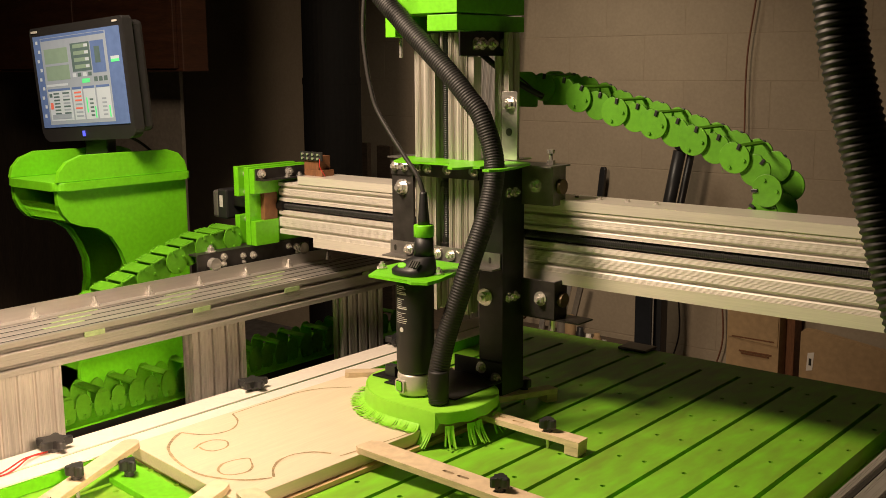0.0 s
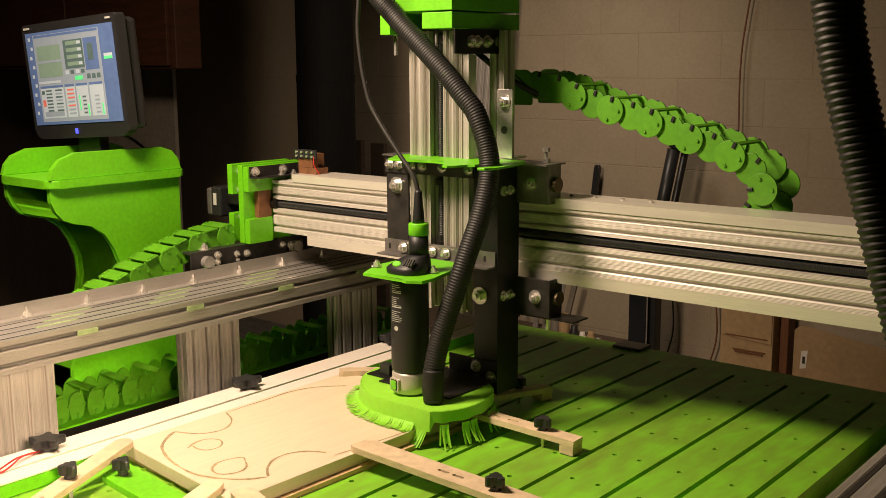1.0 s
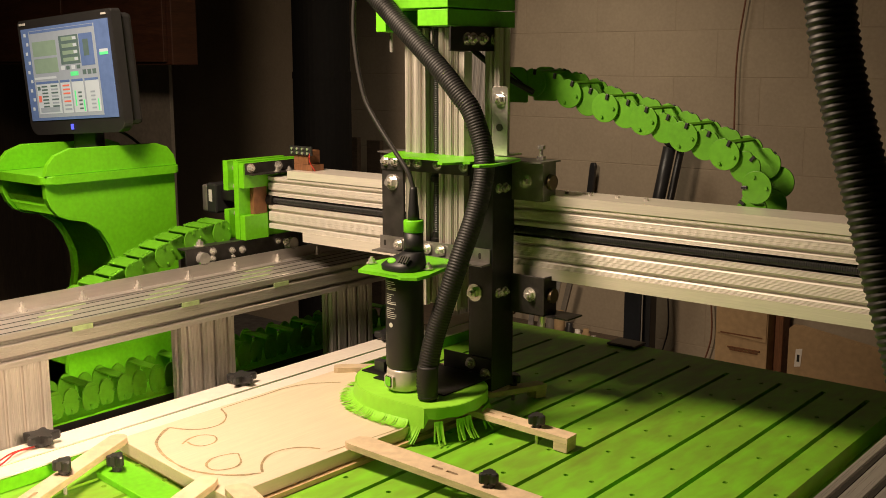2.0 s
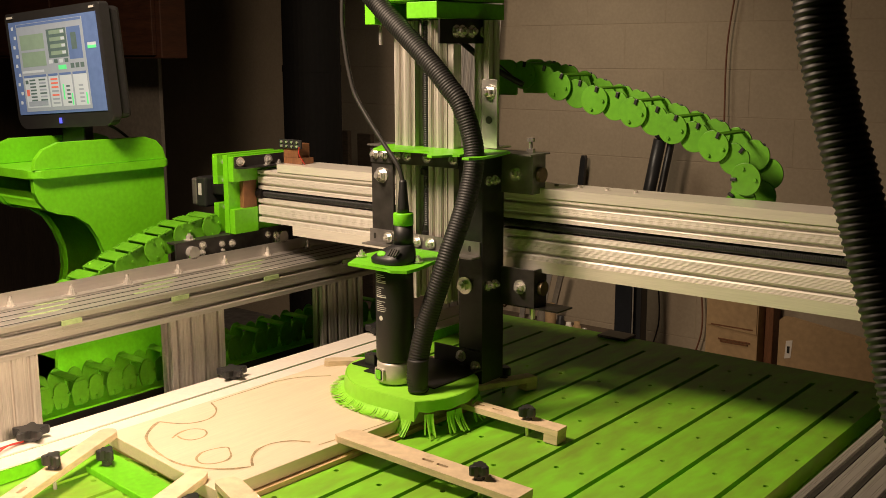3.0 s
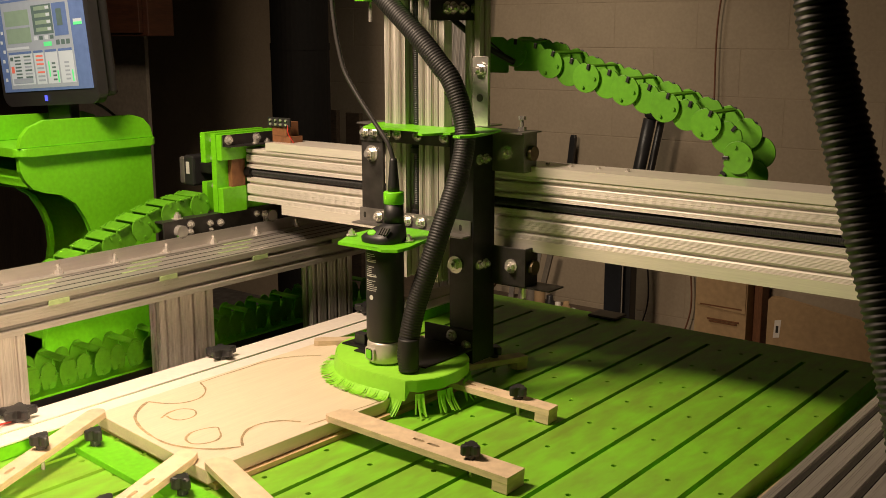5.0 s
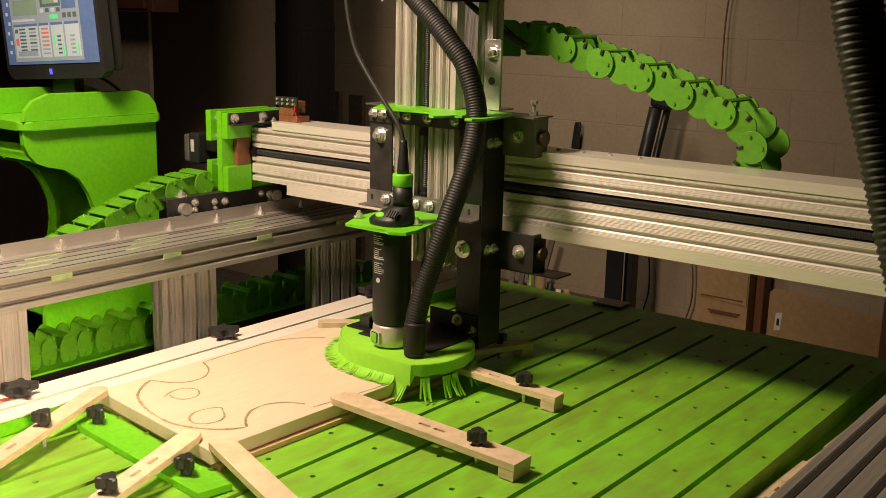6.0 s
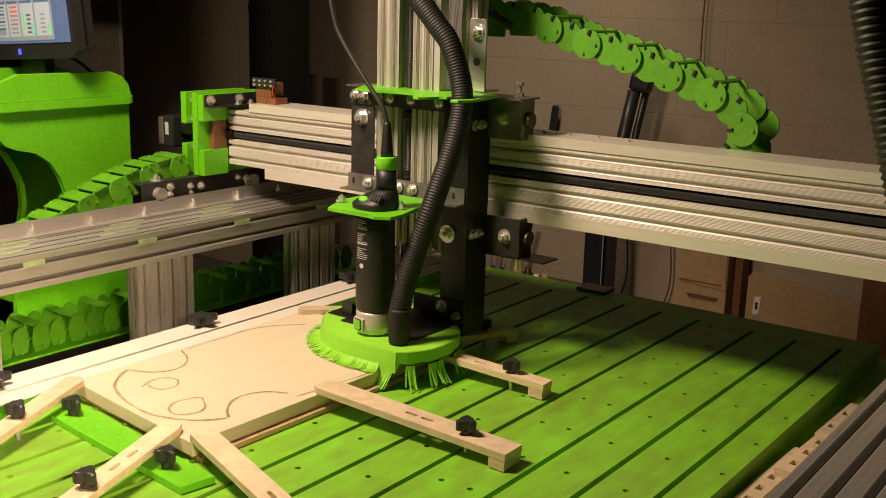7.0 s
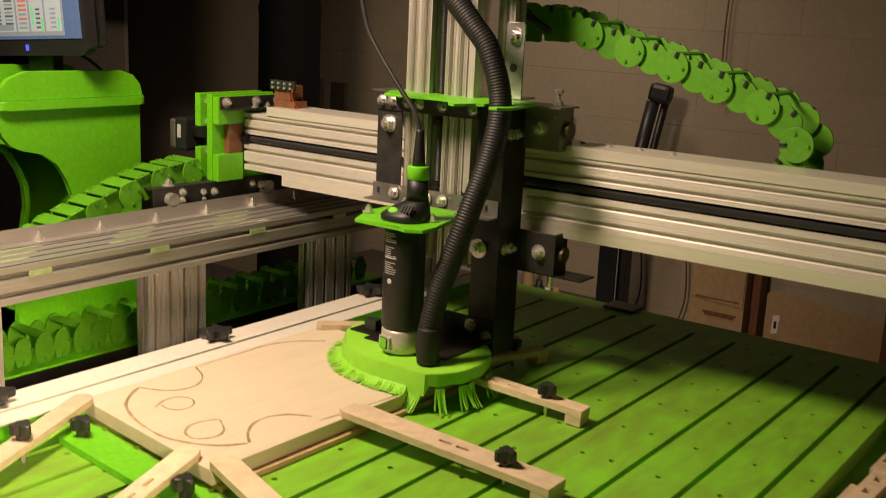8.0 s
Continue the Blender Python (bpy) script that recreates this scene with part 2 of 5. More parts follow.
def rounded(x0, x1, y0, y1, r, n=6):
    """A rectangle's outline with corner radii r: one number or four, from (x0, y0) round."""
    rs = r if isinstance(r, (list, tuple)) else [r] * 4
    out = []
    for (cx, cy, a), q in zip(((x0, y0, 180), (x1, y0, 270), (x1, y1, 0), (x0, y1, 90)), rs):
        ox = cx + (q if cx == x0 else -q)
        oy = cy + (q if cy == y0 else -q)
        for k in range(n + 1):
            t = radians(a + 90 * k / n)
            out.append((ox + q * math.cos(t), oy + q * math.sin(t)))
    return out


def bolt(at, axis, r, parent, name="bolt", washer=True):
    """A hex-headed bolt on its washer, pointing along axis."""
    a, d = V3(at), V3(axis).normalized()
    bm = bmesh.new()
    if washer:
        rod(a, a + d * 0.0025, r * 1.55, 16, bm=bm)
    rod(a + d * 0.002, a + d * (0.003 + r * 0.9), r, 6, bm=bm)
    rod(a + d * (0.003 + r * 0.8), a + d * (0.003 + r * 1.5), r * 0.5, 10, bm=bm)
    return part(name, bm, STEEL, parent)


FLOOR_Z = -0.85
# ---- the room ----
floor = part("floor", box(-5.2, 3.6, -4.2, 2.75, FLOOR_Z - 0.1, FLOOR_Z), CONCRETE, None)
tagged(floor, "dim grey concrete workshop floor", "floor", kind="structure")
for nm, b, m_, lab in (("wall_back", (-5.2, 3.6, 2.47, 2.67), MORTAR, "painted concrete block wall, dim and brownish"),
                       ("wall_left", (-5.2, -5.0, -4.2, 2.67), DARK_WALL, "dark panelled workshop wall"),
                       ("wall_right", (3.4, 3.6, -4.2, 2.67), DARK_WALL, "dark panelled workshop wall"),
                       ("wall_front", (-5.2, 3.6, -4.2, -4.0), DARK_WALL, "dark panelled workshop wall")):
    w_ = part(nm, box(*b, FLOOR_Z, 1.75), m_, None)
    tagged(w_, lab, "wall", kind="structure")
    if nm == "wall_back":
        WALL_BACK = w_
        ORIGIN[w_.name] = V3((0, 0, 0))
tagged(part("ceiling", box(-5.2, 3.6, -4.2, 2.75, 1.75, 1.85), CEIL, None), "plain dim ceiling", "ceiling", kind="structure")
# ---- things ----
# router table
table = thing("machine_table", (0.3, -0.3, FLOOR_Z), "lime green slotted machine table with drilled holes", "table")
SLOTS = [-0.133, -0.030, 0.077, 0.185, 0.295, 0.398, 0.502, 0.640, 0.746, 0.849]
LEFT, RIGHT, NEAR, FAR, SLOT_END = -0.335, 0.915, -1.45, 0.632, 0.54
HOLES_X = [-0.191, -0.094, 0.007, 0.127, 0.227, 0.337, 0.447, 0.547, 0.602, 0.692, 0.799, 0.897]


def drilled(x0, x1, y0, y1, holes, z0, z1):
    """A plank with round holes through it."""
    bm = bmesh.new()
    loops = []
    for z in (z1, z0):
        loops.append([[bm.verts.new((x, y, z)) for x, y in ((x0, y0), (x1, y0), (x1, y1), (x0, y1))]])
        for hx, hy in holes:
            loops[-1].append([bm.verts.new((hx + 0.0055 * math.cos(6.28318 * k / 10), hy + 0.0055 * math.sin(6.28318 * k / 10), z)) for k in range(10)])
    for sheet in loops:
        edges = [bm.edges.new((lp[k], lp[(k + 1) % len(lp)])) for lp in sheet for k in range(len(lp))]
        bmesh.ops.triangle_fill(bm, use_beauty=True, edges=edges)
    for up, low in zip(*loops):
        for k in range(len(up)):
            bm.faces.new((up[k], up[(k + 1) % len(up)], low[(k + 1) % len(low)], low[k]))
    return bm


edges = [LEFT] + SLOTS + [RIGHT]
for k in range(len(edges) - 1):
    x0, x1 = edges[k] + (0.0056 if k else 0), edges[k + 1] - (0.0056 if k < len(edges) - 2 else 0)
    holes = []
    for i, hx in enumerate(HOLES_X):
        if x0 + 0.008 < hx < x1 - 0.008:
            first = -0.129 if 6 < i else (-0.350 if i == 6 else -0.40)
            for n in range(-7, 5):
                hy = first + n * 0.158 + (0.0 if i < 7 else 0.003 * (i % 3))
                if NEAR + 0.02 < hy < SLOT_END - 0.02:
                    holes.append((hx, hy))
    part("plank", drilled(x0, x1, NEAR, SLOT_END, holes, -0.020, 0.0), GREEN_TABLE, table)
part("back_edge", box(LEFT, RIGHT, SLOT_END, FAR, -0.020, 0.0), GREEN_TABLE, table)
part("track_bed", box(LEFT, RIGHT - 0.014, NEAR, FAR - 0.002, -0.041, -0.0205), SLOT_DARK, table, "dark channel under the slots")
part("side_panel", box(RIGHT - 0.012, RIGHT - 0.002, NEAR, FAR - 0.002, -0.0410, -0.0205), GREEN_TABLE, table)
part("base_sheet", box(LEFT, 1.125, NEAR, FAR + 0.03, -0.060, -0.0415), GREEN_TABLE, table, "lower green base sheet beside the table top")
for px in (-0.29, 1.07):
    for py in (-1.38, 0.55):
        part("leg", box(px - 0.04, px + 0.04, py - 0.04, py + 0.04, FLOOR_Z, -0.0605, 0.003), BLACK_STEEL, table)

fence = thing("work_fence", (-0.27, -0.4, 0.0), "white topped fence strips along the green table edge", "fence strip")
part("outer_strip", box(LEFT - 0.002, -0.2665, NEAR, 0.57, 0.0005, 0.0275, 0.0015), GREEN, fence)
part("inner_strip", box(-0.2575, -0.2075, NEAR, 0.57, 0.0005, 0.0275, 0.0015), GREEN, fence)
part("outer_top", box(LEFT - 0.002, -0.2665, NEAR, 0.57, 0.0277, 0.0315, 0.001), WHITE, fence, "white laminate top")
part("inner_top", box(-0.2575, -0.2075, NEAR, 0.57, 0.0277, 0.0315, 0.001), WHITE, fence, "white laminate top")

# workpiece
TOP = 0.036
board = thing("workpiece_board", (0.0, -0.45, 0.0), "pale birch board with a shallow carved outline on the table", "board")
quad = [(-0.2045, -0.765), (0.190, -0.814), (0.205, -0.135), (-0.2045, -0.135)]
part("panel", prism(quad, "z", 0.0105, TOP, bevel=0.0012), BIRCH, board)
under = [(-0.204, -0.758), (0.202, -0.806), (0.219, -0.13), (-0.204, -0.13)]
part("backing_sheet", prism(under, "z", 0.0005, 0.0100), BIRCH_EDGE, board, "thin raw plywood sheet under the board")


def groove(points, width=0.0060, per=10):
    line = smooth_line([(x, y, TOP + 0.0005) for x, y in points], per)
    bm = bmesh.new()
    rows = []
    for k, p in enumerate(line):
        d = (line[min(k + 1, len(line) - 1)] - line[max(k - 1, 0)]).normalized()
        n = V3((-d.y, d.x, 0)) * width * 0.5 * (0.75 + 0.45 * noise.noise(p * 40))
        rows.append((bm.verts.new(p - n), bm.verts.new(p + n)))
    for a, b in zip(rows, rows[1:]):
        bm.faces.new((a[0], b[0], b[1], a[1]))
    return bm


part("carved_outline", groove([(-0.124, -0.216), (-0.172, -0.270), (-0.192, -0.330), (-0.191, -0.393), (-0.192, -0.453), (-0.190, -0.518)], width=0.0040), CARVED, board)
part("carved_outline", groove([(-0.190, -0.518), (-0.150, -0.537), (-0.124, -0.562), (-0.112, -0.589), (-0.117, -0.621), (-0.140, -0.645), (-0.179, -0.662)]), CARVED, board)
part("carved_outline", groove([(-0.179, -0.662), (-0.164, -0.689), (-0.137, -0.722), (-0.111, -0.741), (-0.066, -0.761), (-0.015, -0.774), (0.034, -0.779), (0.072, -0.771), (0.107, -0.755), (0.135, -0.733), (0.154, -0.705)], width=0.0074), CARVED, board)
part("carved_outline", groove([(0.154, -0.701), (0.131, -0.683), (0.116, -0.667), (0.100, -0.642), (0.095, -0.615), (0.100, -0.591), (0.119, -0.565), (0.150, -0.550)]), CARVED, board)
part("carved_outline", groove([(0.173, -0.550), (0.182, -0.489), (0.189, -0.417), (0.192, -0.380), (0.192, -0.250)], width=0.0040), CARVED, board)
part("carved_ring", groove([(-0.080, -0.705), (-0.093, -0.676), (-0.092, -0.649), (-0.070, -0.635), (-0.047, -0.645), (-0.036, -0.665), (-0.042, -0.687), (-0.062, -0.694), (-0.082, -0.690)], per=8), CARVED, board)
part("carved_ring", groove([(0.039, -0.738), (0.028, -0.717), (0.030, -0.692), (0.043, -0.669), (0.061, -0.677), (0.085, -0.694), (0.095, -0.715), (0.088, -0.739), (0.071, -0.751), (0.051, -0.747), (0.039, -0.738)], per=8), CARVED, board)

plate = prism([(-0.166, -0.788), (0.277, -0.842), (0.266, -0.903), (-0.138, -0.860)], "z", 0.0005, 0.0135, bevel=0.001)
solo("stop_plate", plate, GREEN, "lime green stop plate lying against the board's edge", "plate")


# clamps
def knob_mesh(at, r, wings, h):
    """A star knob with that many wings."""
    n = wings * 8
    outline = []
    for k in range(n):
        a = 6.28318 * k / n
        outline.append((at[0] + r * (0.74 + 0.26 * math.cos(wings * a)) * math.cos(a), at[1] + r * (0.74 + 0.26 * math.cos(wings * a)) * math.sin(a)))
    bm = prism(outline, "z", at[2], at[2] + h, bevel=h * 0.18)
    rod((at[0], at[1], at[2] - h * 0.45), (at[0], at[1], at[2] + 0.001), r * 0.5, 16, bm=bm)
    return bm


def clamp(tip, end, width, knob_at, z_tip=TOP, z_end=0.019, thick=0.0125, foot=True, slots=(0.42, 0.56), round_tip=False):
    """A slotted plywood hold-down: it bears on the board at its tip and on its own foot."""
    a, b = V3((*tip, 0)), V3((*end, 0))
    d = (b - a).normalized()
    length = (b - a).length
    th = thing("hold_down_clamp", (b.x, b.y, 0.0), "slotted birch plywood hold-down clamp with a black knob", "clamp", "hold-down clamps")
    dip = math.atan2(z_tip - z_end, length)
    m = Matrix.Translation((a.x, a.y, z_tip + 0.0012)) @ Matrix.Rotation(math.atan2(d.y, d.x), 4, "Z") @ Matrix.Rotation(dip, 4, "Y")
    w = width / 2
    outline = [(0.0, -w * 0.80), (0.010, -w), (length, -w), (length, w), (0.022, w), (0.004, w * 0.70)]
    if round_tip:
        outline = [(length, -w), (length, w)] + [(w - w * math.sin(radians(a)), w * math.cos(radians(a))) for a in range(0, 181, 15)]
    bm = bmesh.new()
    loops = []
    for z in (thick, 0.0):
        lp = [[bm.verts.new((x, y, z)) for x, y in outline]]
        for f in slots:
            c = f * length
            lp.append([bm.verts.new((c + 0.013 * cx, 0.0038 * cy, z)) for cx, cy in ((-1, -0.6), (-0.8, -1), (0.8, -1), (1, -0.6), (1, 0.6), (0.8, 1), (-0.8, 1), (-1, 0.6))])
        loops.append(lp)
        es = [bm.edges.new((q[k], q[(k + 1) % len(q)])) for q in lp for k in range(len(q))]
        bmesh.ops.triangle_fill(bm, use_beauty=True, edges=es)
    for up, low in zip(*loops):
        for k in range(len(up)):
            bm.faces.new((up[k], up[(k + 1) % len(up)], low[(k + 1) % len(low)], low[k]))
    part("bar", turn(bm, m), CLAMP_WOOD, th)
    if foot:
        part("foot", turn(box(length - 0.032, length - 0.0005, -w + 0.0005, w - 0.0005, -z_end + 0.0002, -0.0003), m), CLAMP_WOOD, th, "stacked plywood foot")
    far = (V3((*knob_at, 0)) - a).length / length
    kz = z_tip + (z_end - z_tip) * far + thick + 0.008
    kb = part("knob", knob_mesh((knob_at[0], knob_at[1], kz), 0.020, 3, 0.020), BLACK_PLASTIC, th, "black three-winged knob")
    part("stud", rod((knob_at[0], knob_at[1], 0.0005), (knob_at[0], knob_at[1], kz + 0.004), 0.004, 10), STEEL, th)
    return th


clamp((0.165, -0.190), (0.489, -0.173), 0.038, (0.408, -0.180), slots=(0.38, 0.52))
clamp((0.182, -0.492), (0.612, -0.487), 0.054, (0.516, -0.489), slots=(0.50, 0.58))
clamp((0.180, -0.788), (0.640, -0.936), 0.044, (0.525, -0.899), slots=(0.55, 0.66))
clamp((-0.190, -0.765), (-0.040, -1.110), 0.038, (-0.115, -0.940), slots=(0.75,), round_tip=True)
clamp((0.122, -0.790), (0.228, -1.110), 0.040, (0.196, -1.020), slots=(0.38, 0.52))
clamp((0.165, -0.185), (0.238, 0.092), 0.034, (0.205, 0.020), slots=(0.45, 0.6))
clamp((-0.200, -0.165), (0.020, 0.105), 0.034, (-0.045, 0.025), slots=(0.45, 0.6))


def stud_knob(at, z, r, wings, h, label, group):
    th = thing("clamping_knob", (at[0], at[1], z), label, "knob", group)
    part("grip", knob_mesh((at[0], at[1], z + h * 0.46), r, wings, h), BLACK_PLASTIC, th)
    part("washer", rod((at[0], at[1], z + 0.0004), (at[0], at[1], z + 0.003), r * 0.45, 16), STEEL, th)
    return th


for y in (-0.874, -0.362, 0.148):
    stud_knob((-0.305, y), 0.0316, 0.037, 5, 0.017, "black five-lobed star knob screwed into the white fence", "fence knobs")
stud_knob((-0.112, -0.832), 0.0136, 0.019, 3, 0.022, "black three-winged knob on the green stop plate", "stop plate knobs")
stud_knob((0.192, -0.868), 0.0136, 0.019, 3, 0.022, "black three-winged knob on the green stop plate", "stop plate knobs")


def scrap(x, y, length, width, z, lean, n):
    m = Matrix.Translation((x, y, z)) @ Matrix.Rotation(radians(lean), 4, "Z")
    bm = bmesh.new()
    outer = [(-width / 2, 0), (width / 2, 0), (width / 2, length), (-width / 2, length)]
    loops = []
    for h in (0.016, 0.0):
        lp = [[bm.verts.new((a, b, h)) for a, b in outer]]
        for k in range(n):
            c = length * (k + 0.7) / (n + 0.5)
            lp.append([bm.verts.new((a * 0.006, c + b * 0.011, h)) for a, b in ((-1, -1), (1, -1), (1, 1), (-1, 1))])
        loops.append(lp)
        bmesh.ops.triangle_fill(bm, use_beauty=True, edges=[bm.edges.new((q[k], q[(k + 1) % len(q)])) for q in lp for k in range(len(q))])
    for up, low in zip(*loops):
        for k in range(len(up)):
            bm.faces.new((up[k], up[(k + 1) % len(up)], low[(k + 1) % len(low)], low[k]))
    solo("spare_clamp_bar", turn(bm, m), CLAMP_WOOD, "spare slotted plywood clamp bar lying beside the table", "wooden bar", "spare clamp bars")


scrap(0.944, -0.330, 0.300, 0.036, -0.0410, -2, 5)
scrap(0.990, -0.330, 0.350, 0.040, -0.0410, -3, 4)
scrap(0.968, -0.180, 0.210, 0.036, -0.0245, -3, 3)
scrap(0.957, 0.060, 0.210, 0.026, -0.0410, -2, 2)

# side rails
RZ = 0.222


def side_rail(sign, xin):
    """A slotted beam on posts; xin is its inner edge and sign points outwards."""
    th = thing("side_rail", (xin + sign * 0.09, -0.3, FLOOR_Z), "slotted aluminium side rail on wide extrusion posts", "machine rail", "side rails")
    xo = xin + sign * 0.185
    xc, w = (xin + xo) / 2, abs(xo - xin)
    top = moved(slotted(w, 0.036, 5, 1, slot=0.0075, deep=0.0165, fine=0.0003), xc, RZ - 0.018)
    part("upper_beam", prism(top, "y", NEAR - 0.3, 0.85), ALU_RAIL, th)
    # near-black strips in the top slots paint their inner shade
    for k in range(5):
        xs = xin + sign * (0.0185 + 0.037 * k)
        part("slot_lining", box(xs - 0.0035, xs + 0.0035, NEAR - 0.298, 0.848, RZ - 0.0160, RZ - 0.0009), SLOT_DARK, th, "dark strip that paints the shade in the slot")
    low = moved(slotted(w, 0.036, 5, 1, slot=0.007, deep=0.016, fine=0.0003), xc, RZ - 0.0545)
    part("lower_beam", prism(low, "y", NEAR - 0.3, 0.85), ALU_RAIL, th)
    xf = xin + sign * 0.167
    part("guide_angle", prism([(xf - sign * 0.03, RZ + 0.0005), (xf, RZ + 0.0005), (xf, RZ + 0.034), (xf - sign * 0.003, RZ + 0.034), (xf - sign * 0.003, RZ + 0.0035), (xf - sign * 0.03, RZ + 0.0035)], "y", NEAR - 0.3, 0.85), ALU_RAIL, th, "upright aluminium guide angle")
    for k in range(15):
        y = -1.488 + 0.1535 * k
        bm = rod((xin + sign * 0.157, y, RZ + 0.0035), (xin + sign * 0.157, y, RZ + 0.0055), 0.0125, 14)
        rod((xin + sign * 0.157, y, RZ + 0.005), (xin + sign * 0.157, y, RZ + 0.014), 0.0088, 6, bm=bm)
        rod((xin + sign * 0.157, y, RZ + 0.012), (xin + sign * 0.157, y, RZ + 0.026), 0.0046, 10, bm=bm)
        part("bolt", bm, STEEL, th)
    for k in range(5):
        y = -0.307 + 0.515 * (k - 2)
        prof = moved(slotted(0.04, 0.165, 1, 4, slot=0.007), xin + sign * 0.045, y)
        part("post", prism(prof, "z", FLOOR_Z, RZ - 0.0730), ALU_POST, th)
    return th


left_rail = side_rail(-1, -0.470)
side_rail(1, 1.130)
for k in range(7):
    y = -0.985 + 0.292 * k
    part("slot_cover", box(-0.4715, -0.4675, y, y + 0.050, RZ - 0.0235, RZ - 0.0125), PALE_LIME, left_rail, "lime green slot insert")
for k in range(4):
    y = -1.05 + 0.292 * k
    for j in range(3):
        part("top_slot_cover", box(-0.5290 - 0.037 * j, -0.5220 - 0.037 * j, y + 0.04 * j, y + 0.10 + 0.04 * j, RZ - 0.0007, RZ + 0.0006), PALE_LIME, left_rail, "pale lime slot insert")

# tray for the lower chain
tray = box(-0.90, -0.652, NEAR, 0.62, -0.074, -0.068, 0.001)
for y in (-1.3, -0.3, 0.5):
    box(-0.80, -0.76, y - 0.02, y + 0.02, FLOOR_Z, -0.074, bm=tray)
# added black skirt stands in for the dark gap below the tray
solo("tray_beam", box(-0.668, -0.656, NEAR, 0.62, -0.40, -0.0745), BLACK_STEEL, "black skirt panel added under the green tray to darken the gap", "beam")
solo("chain_tray", tray, GREEN, "lime green shelf tray beside the rail", "tray")


# drag chains
def shared(name, bm, material):
    me = bpy.data.meshes.new(name)
    bmesh.ops.recalc_face_normals(bm, faces=bm.faces)
    bm.to_mesh(me)
    bm.free()
    me.materials.append(material)
    return me


def chain(name, line, across, label, size, gap, bars, bar_long, clip_mat, slim=1.05, group="drag chains", arched=False, inset=0.0055):
    """Paired side plates along a line, every other pair set inside its neighbours, with cross bars."""
    th = thing(name, tuple(line[-1]), label, "cable chain", group)
    org = ORIGIN[th.name]
    outline = []
    for n in range(30):
        a = 6.28318 * n / 30
        r = size * (1.0 - 0.04 * math.cos(2 * a))
        if 1.35 < a < 1.78:
            r *= 0.86
        outline.append((r * slim * math.cos(a), r * 0.90 * math.sin(a)))
    inner = outline
    if arched:
        def arch(wide, tall, foot, point):
            half_ = [(foot, -0.92), (wide * 0.86, -0.70), (wide * 0.97, -0.35), (wide, 0.0), (wide * 0.95, 0.32), (wide * 0.80, 0.60), (wide * 0.55, 0.82 * tall), (wide * point, 0.97 * tall)]
            return [(size * u, size * v) for u, v in half_] + [(-size * u, size * v) for u, v in reversed(half_)]
        outline, inner = arch(0.66, 1.04, 0.46, 0.26), arch(0.58, 0.90, 0.40, 0.20)
    plate_me = shared("side_plate", prism(outline, "z", -0.0022, 0.0022, bevel=0.0006), GREEN_CHAIN)
    inner_me = shared("side_plate", prism(inner, "z", -0.0022, 0.0022, bevel=0.0006), GREEN_CHAIN)
    rivet_me = shared("rivet", rod((0, 0, 0.001), (0, 0, 0.0060), 0.0036, 8), GREEN_CHAIN)
    clip_me = shared("clip", box(-0.0035, 0.0035, -0.005, 0.008, 0.0015, 0.0060, 0.001), clip_mat)
    half = V3(across).length / 2
    bar_me = shared("cross_bar", box(-bar_long / 2, bar_long / 2, -half - 0.003, half + 0.003, size * 0.70, size * 0.70 + 0.004, 0.001), GREEN_CHAIN)
    sd = V3(across).normalized()
    dist = [0.0]
    for p, q in zip(line, line[1:]):
        dist.append(dist[-1] + (q - p).length)
    s, i, k = 0.0, 0, 0
    while s < dist[-1] - 1e-6:
        while dist[i + 1] < s:
            i += 1
        t = (s - dist[i]) / (dist[i + 1] - dist[i])
        c, d = line[i].lerp(line[i + 1], t), (line[i + 1] - line[i]).normalized()
        up = sd.cross(d).normalized()
        if up.z < -0.2:
            up = -up
        for sg in (-1, 1):
            m = Matrix((up.cross(sd * sg), up, sd * sg)).transposed().to_4x4()
            m.translation = c + sd * sg * (half - (inset if k % 2 else 0.0)) - org
            pl = new("side_plate", inner_me if k % 2 else plate_me)
            pl.parent, pl.matrix_basis = th, m
            for a, b in ((0.62, 0.10), (-0.05, -0.62)) if k % 2 == 0 else ((0.55, 0.0),):
                rv = new("rivet", rivet_me)
                rv.parent, rv.location = pl, (a * size, b * size, 0)
            cl = new("clip", clip_me)
            cl.parent, cl.location = pl, (0.02 * size, (-0.80 if arched else 0.66) * size, 0)
        if k % bars == 0:
            m = Matrix((d, sd, d.cross(sd) if d.cross(sd).dot(up) > 0 else up)).transposed().to_4x4()
            m.translation = c - org
            br = new("cross_bar", bar_me)
            br.parent, br.matrix_basis = th, m
        s += gap
        k += 1
    return th


lower = smooth_line([(-0.738, 0.55, -0.0345), (-0.738, 0.0, -0.0345), (-0.738, -0.55, -0.0345), (-0.738, -1.15, -0.0345)], 8)
chain("drag_chain", lower, (0.110, 0, 0), "lime green plastic drag chain lying in its tray", 0.036, 0.049, 2, 0.030, GREEN_CHAIN, arched=True, inset=0.007)
upper = smooth_line([(-0.722, -0.100, 0.322), (-0.722, -0.22, 0.305), (-0.722, -0.38, 0.252), (-0.722, -0.54, 0.190), (-0.722, -0.72, 0.120), (-0.722, -0.92, 0.05)], 8)
chain("drag_chain", upper, (0.078, 0, 0), "lime green plastic drag chain rising to the gantry end", 0.036, 0.048, 1, 0.037, GREEN_CHAIN, 0.92, inset=0.007)

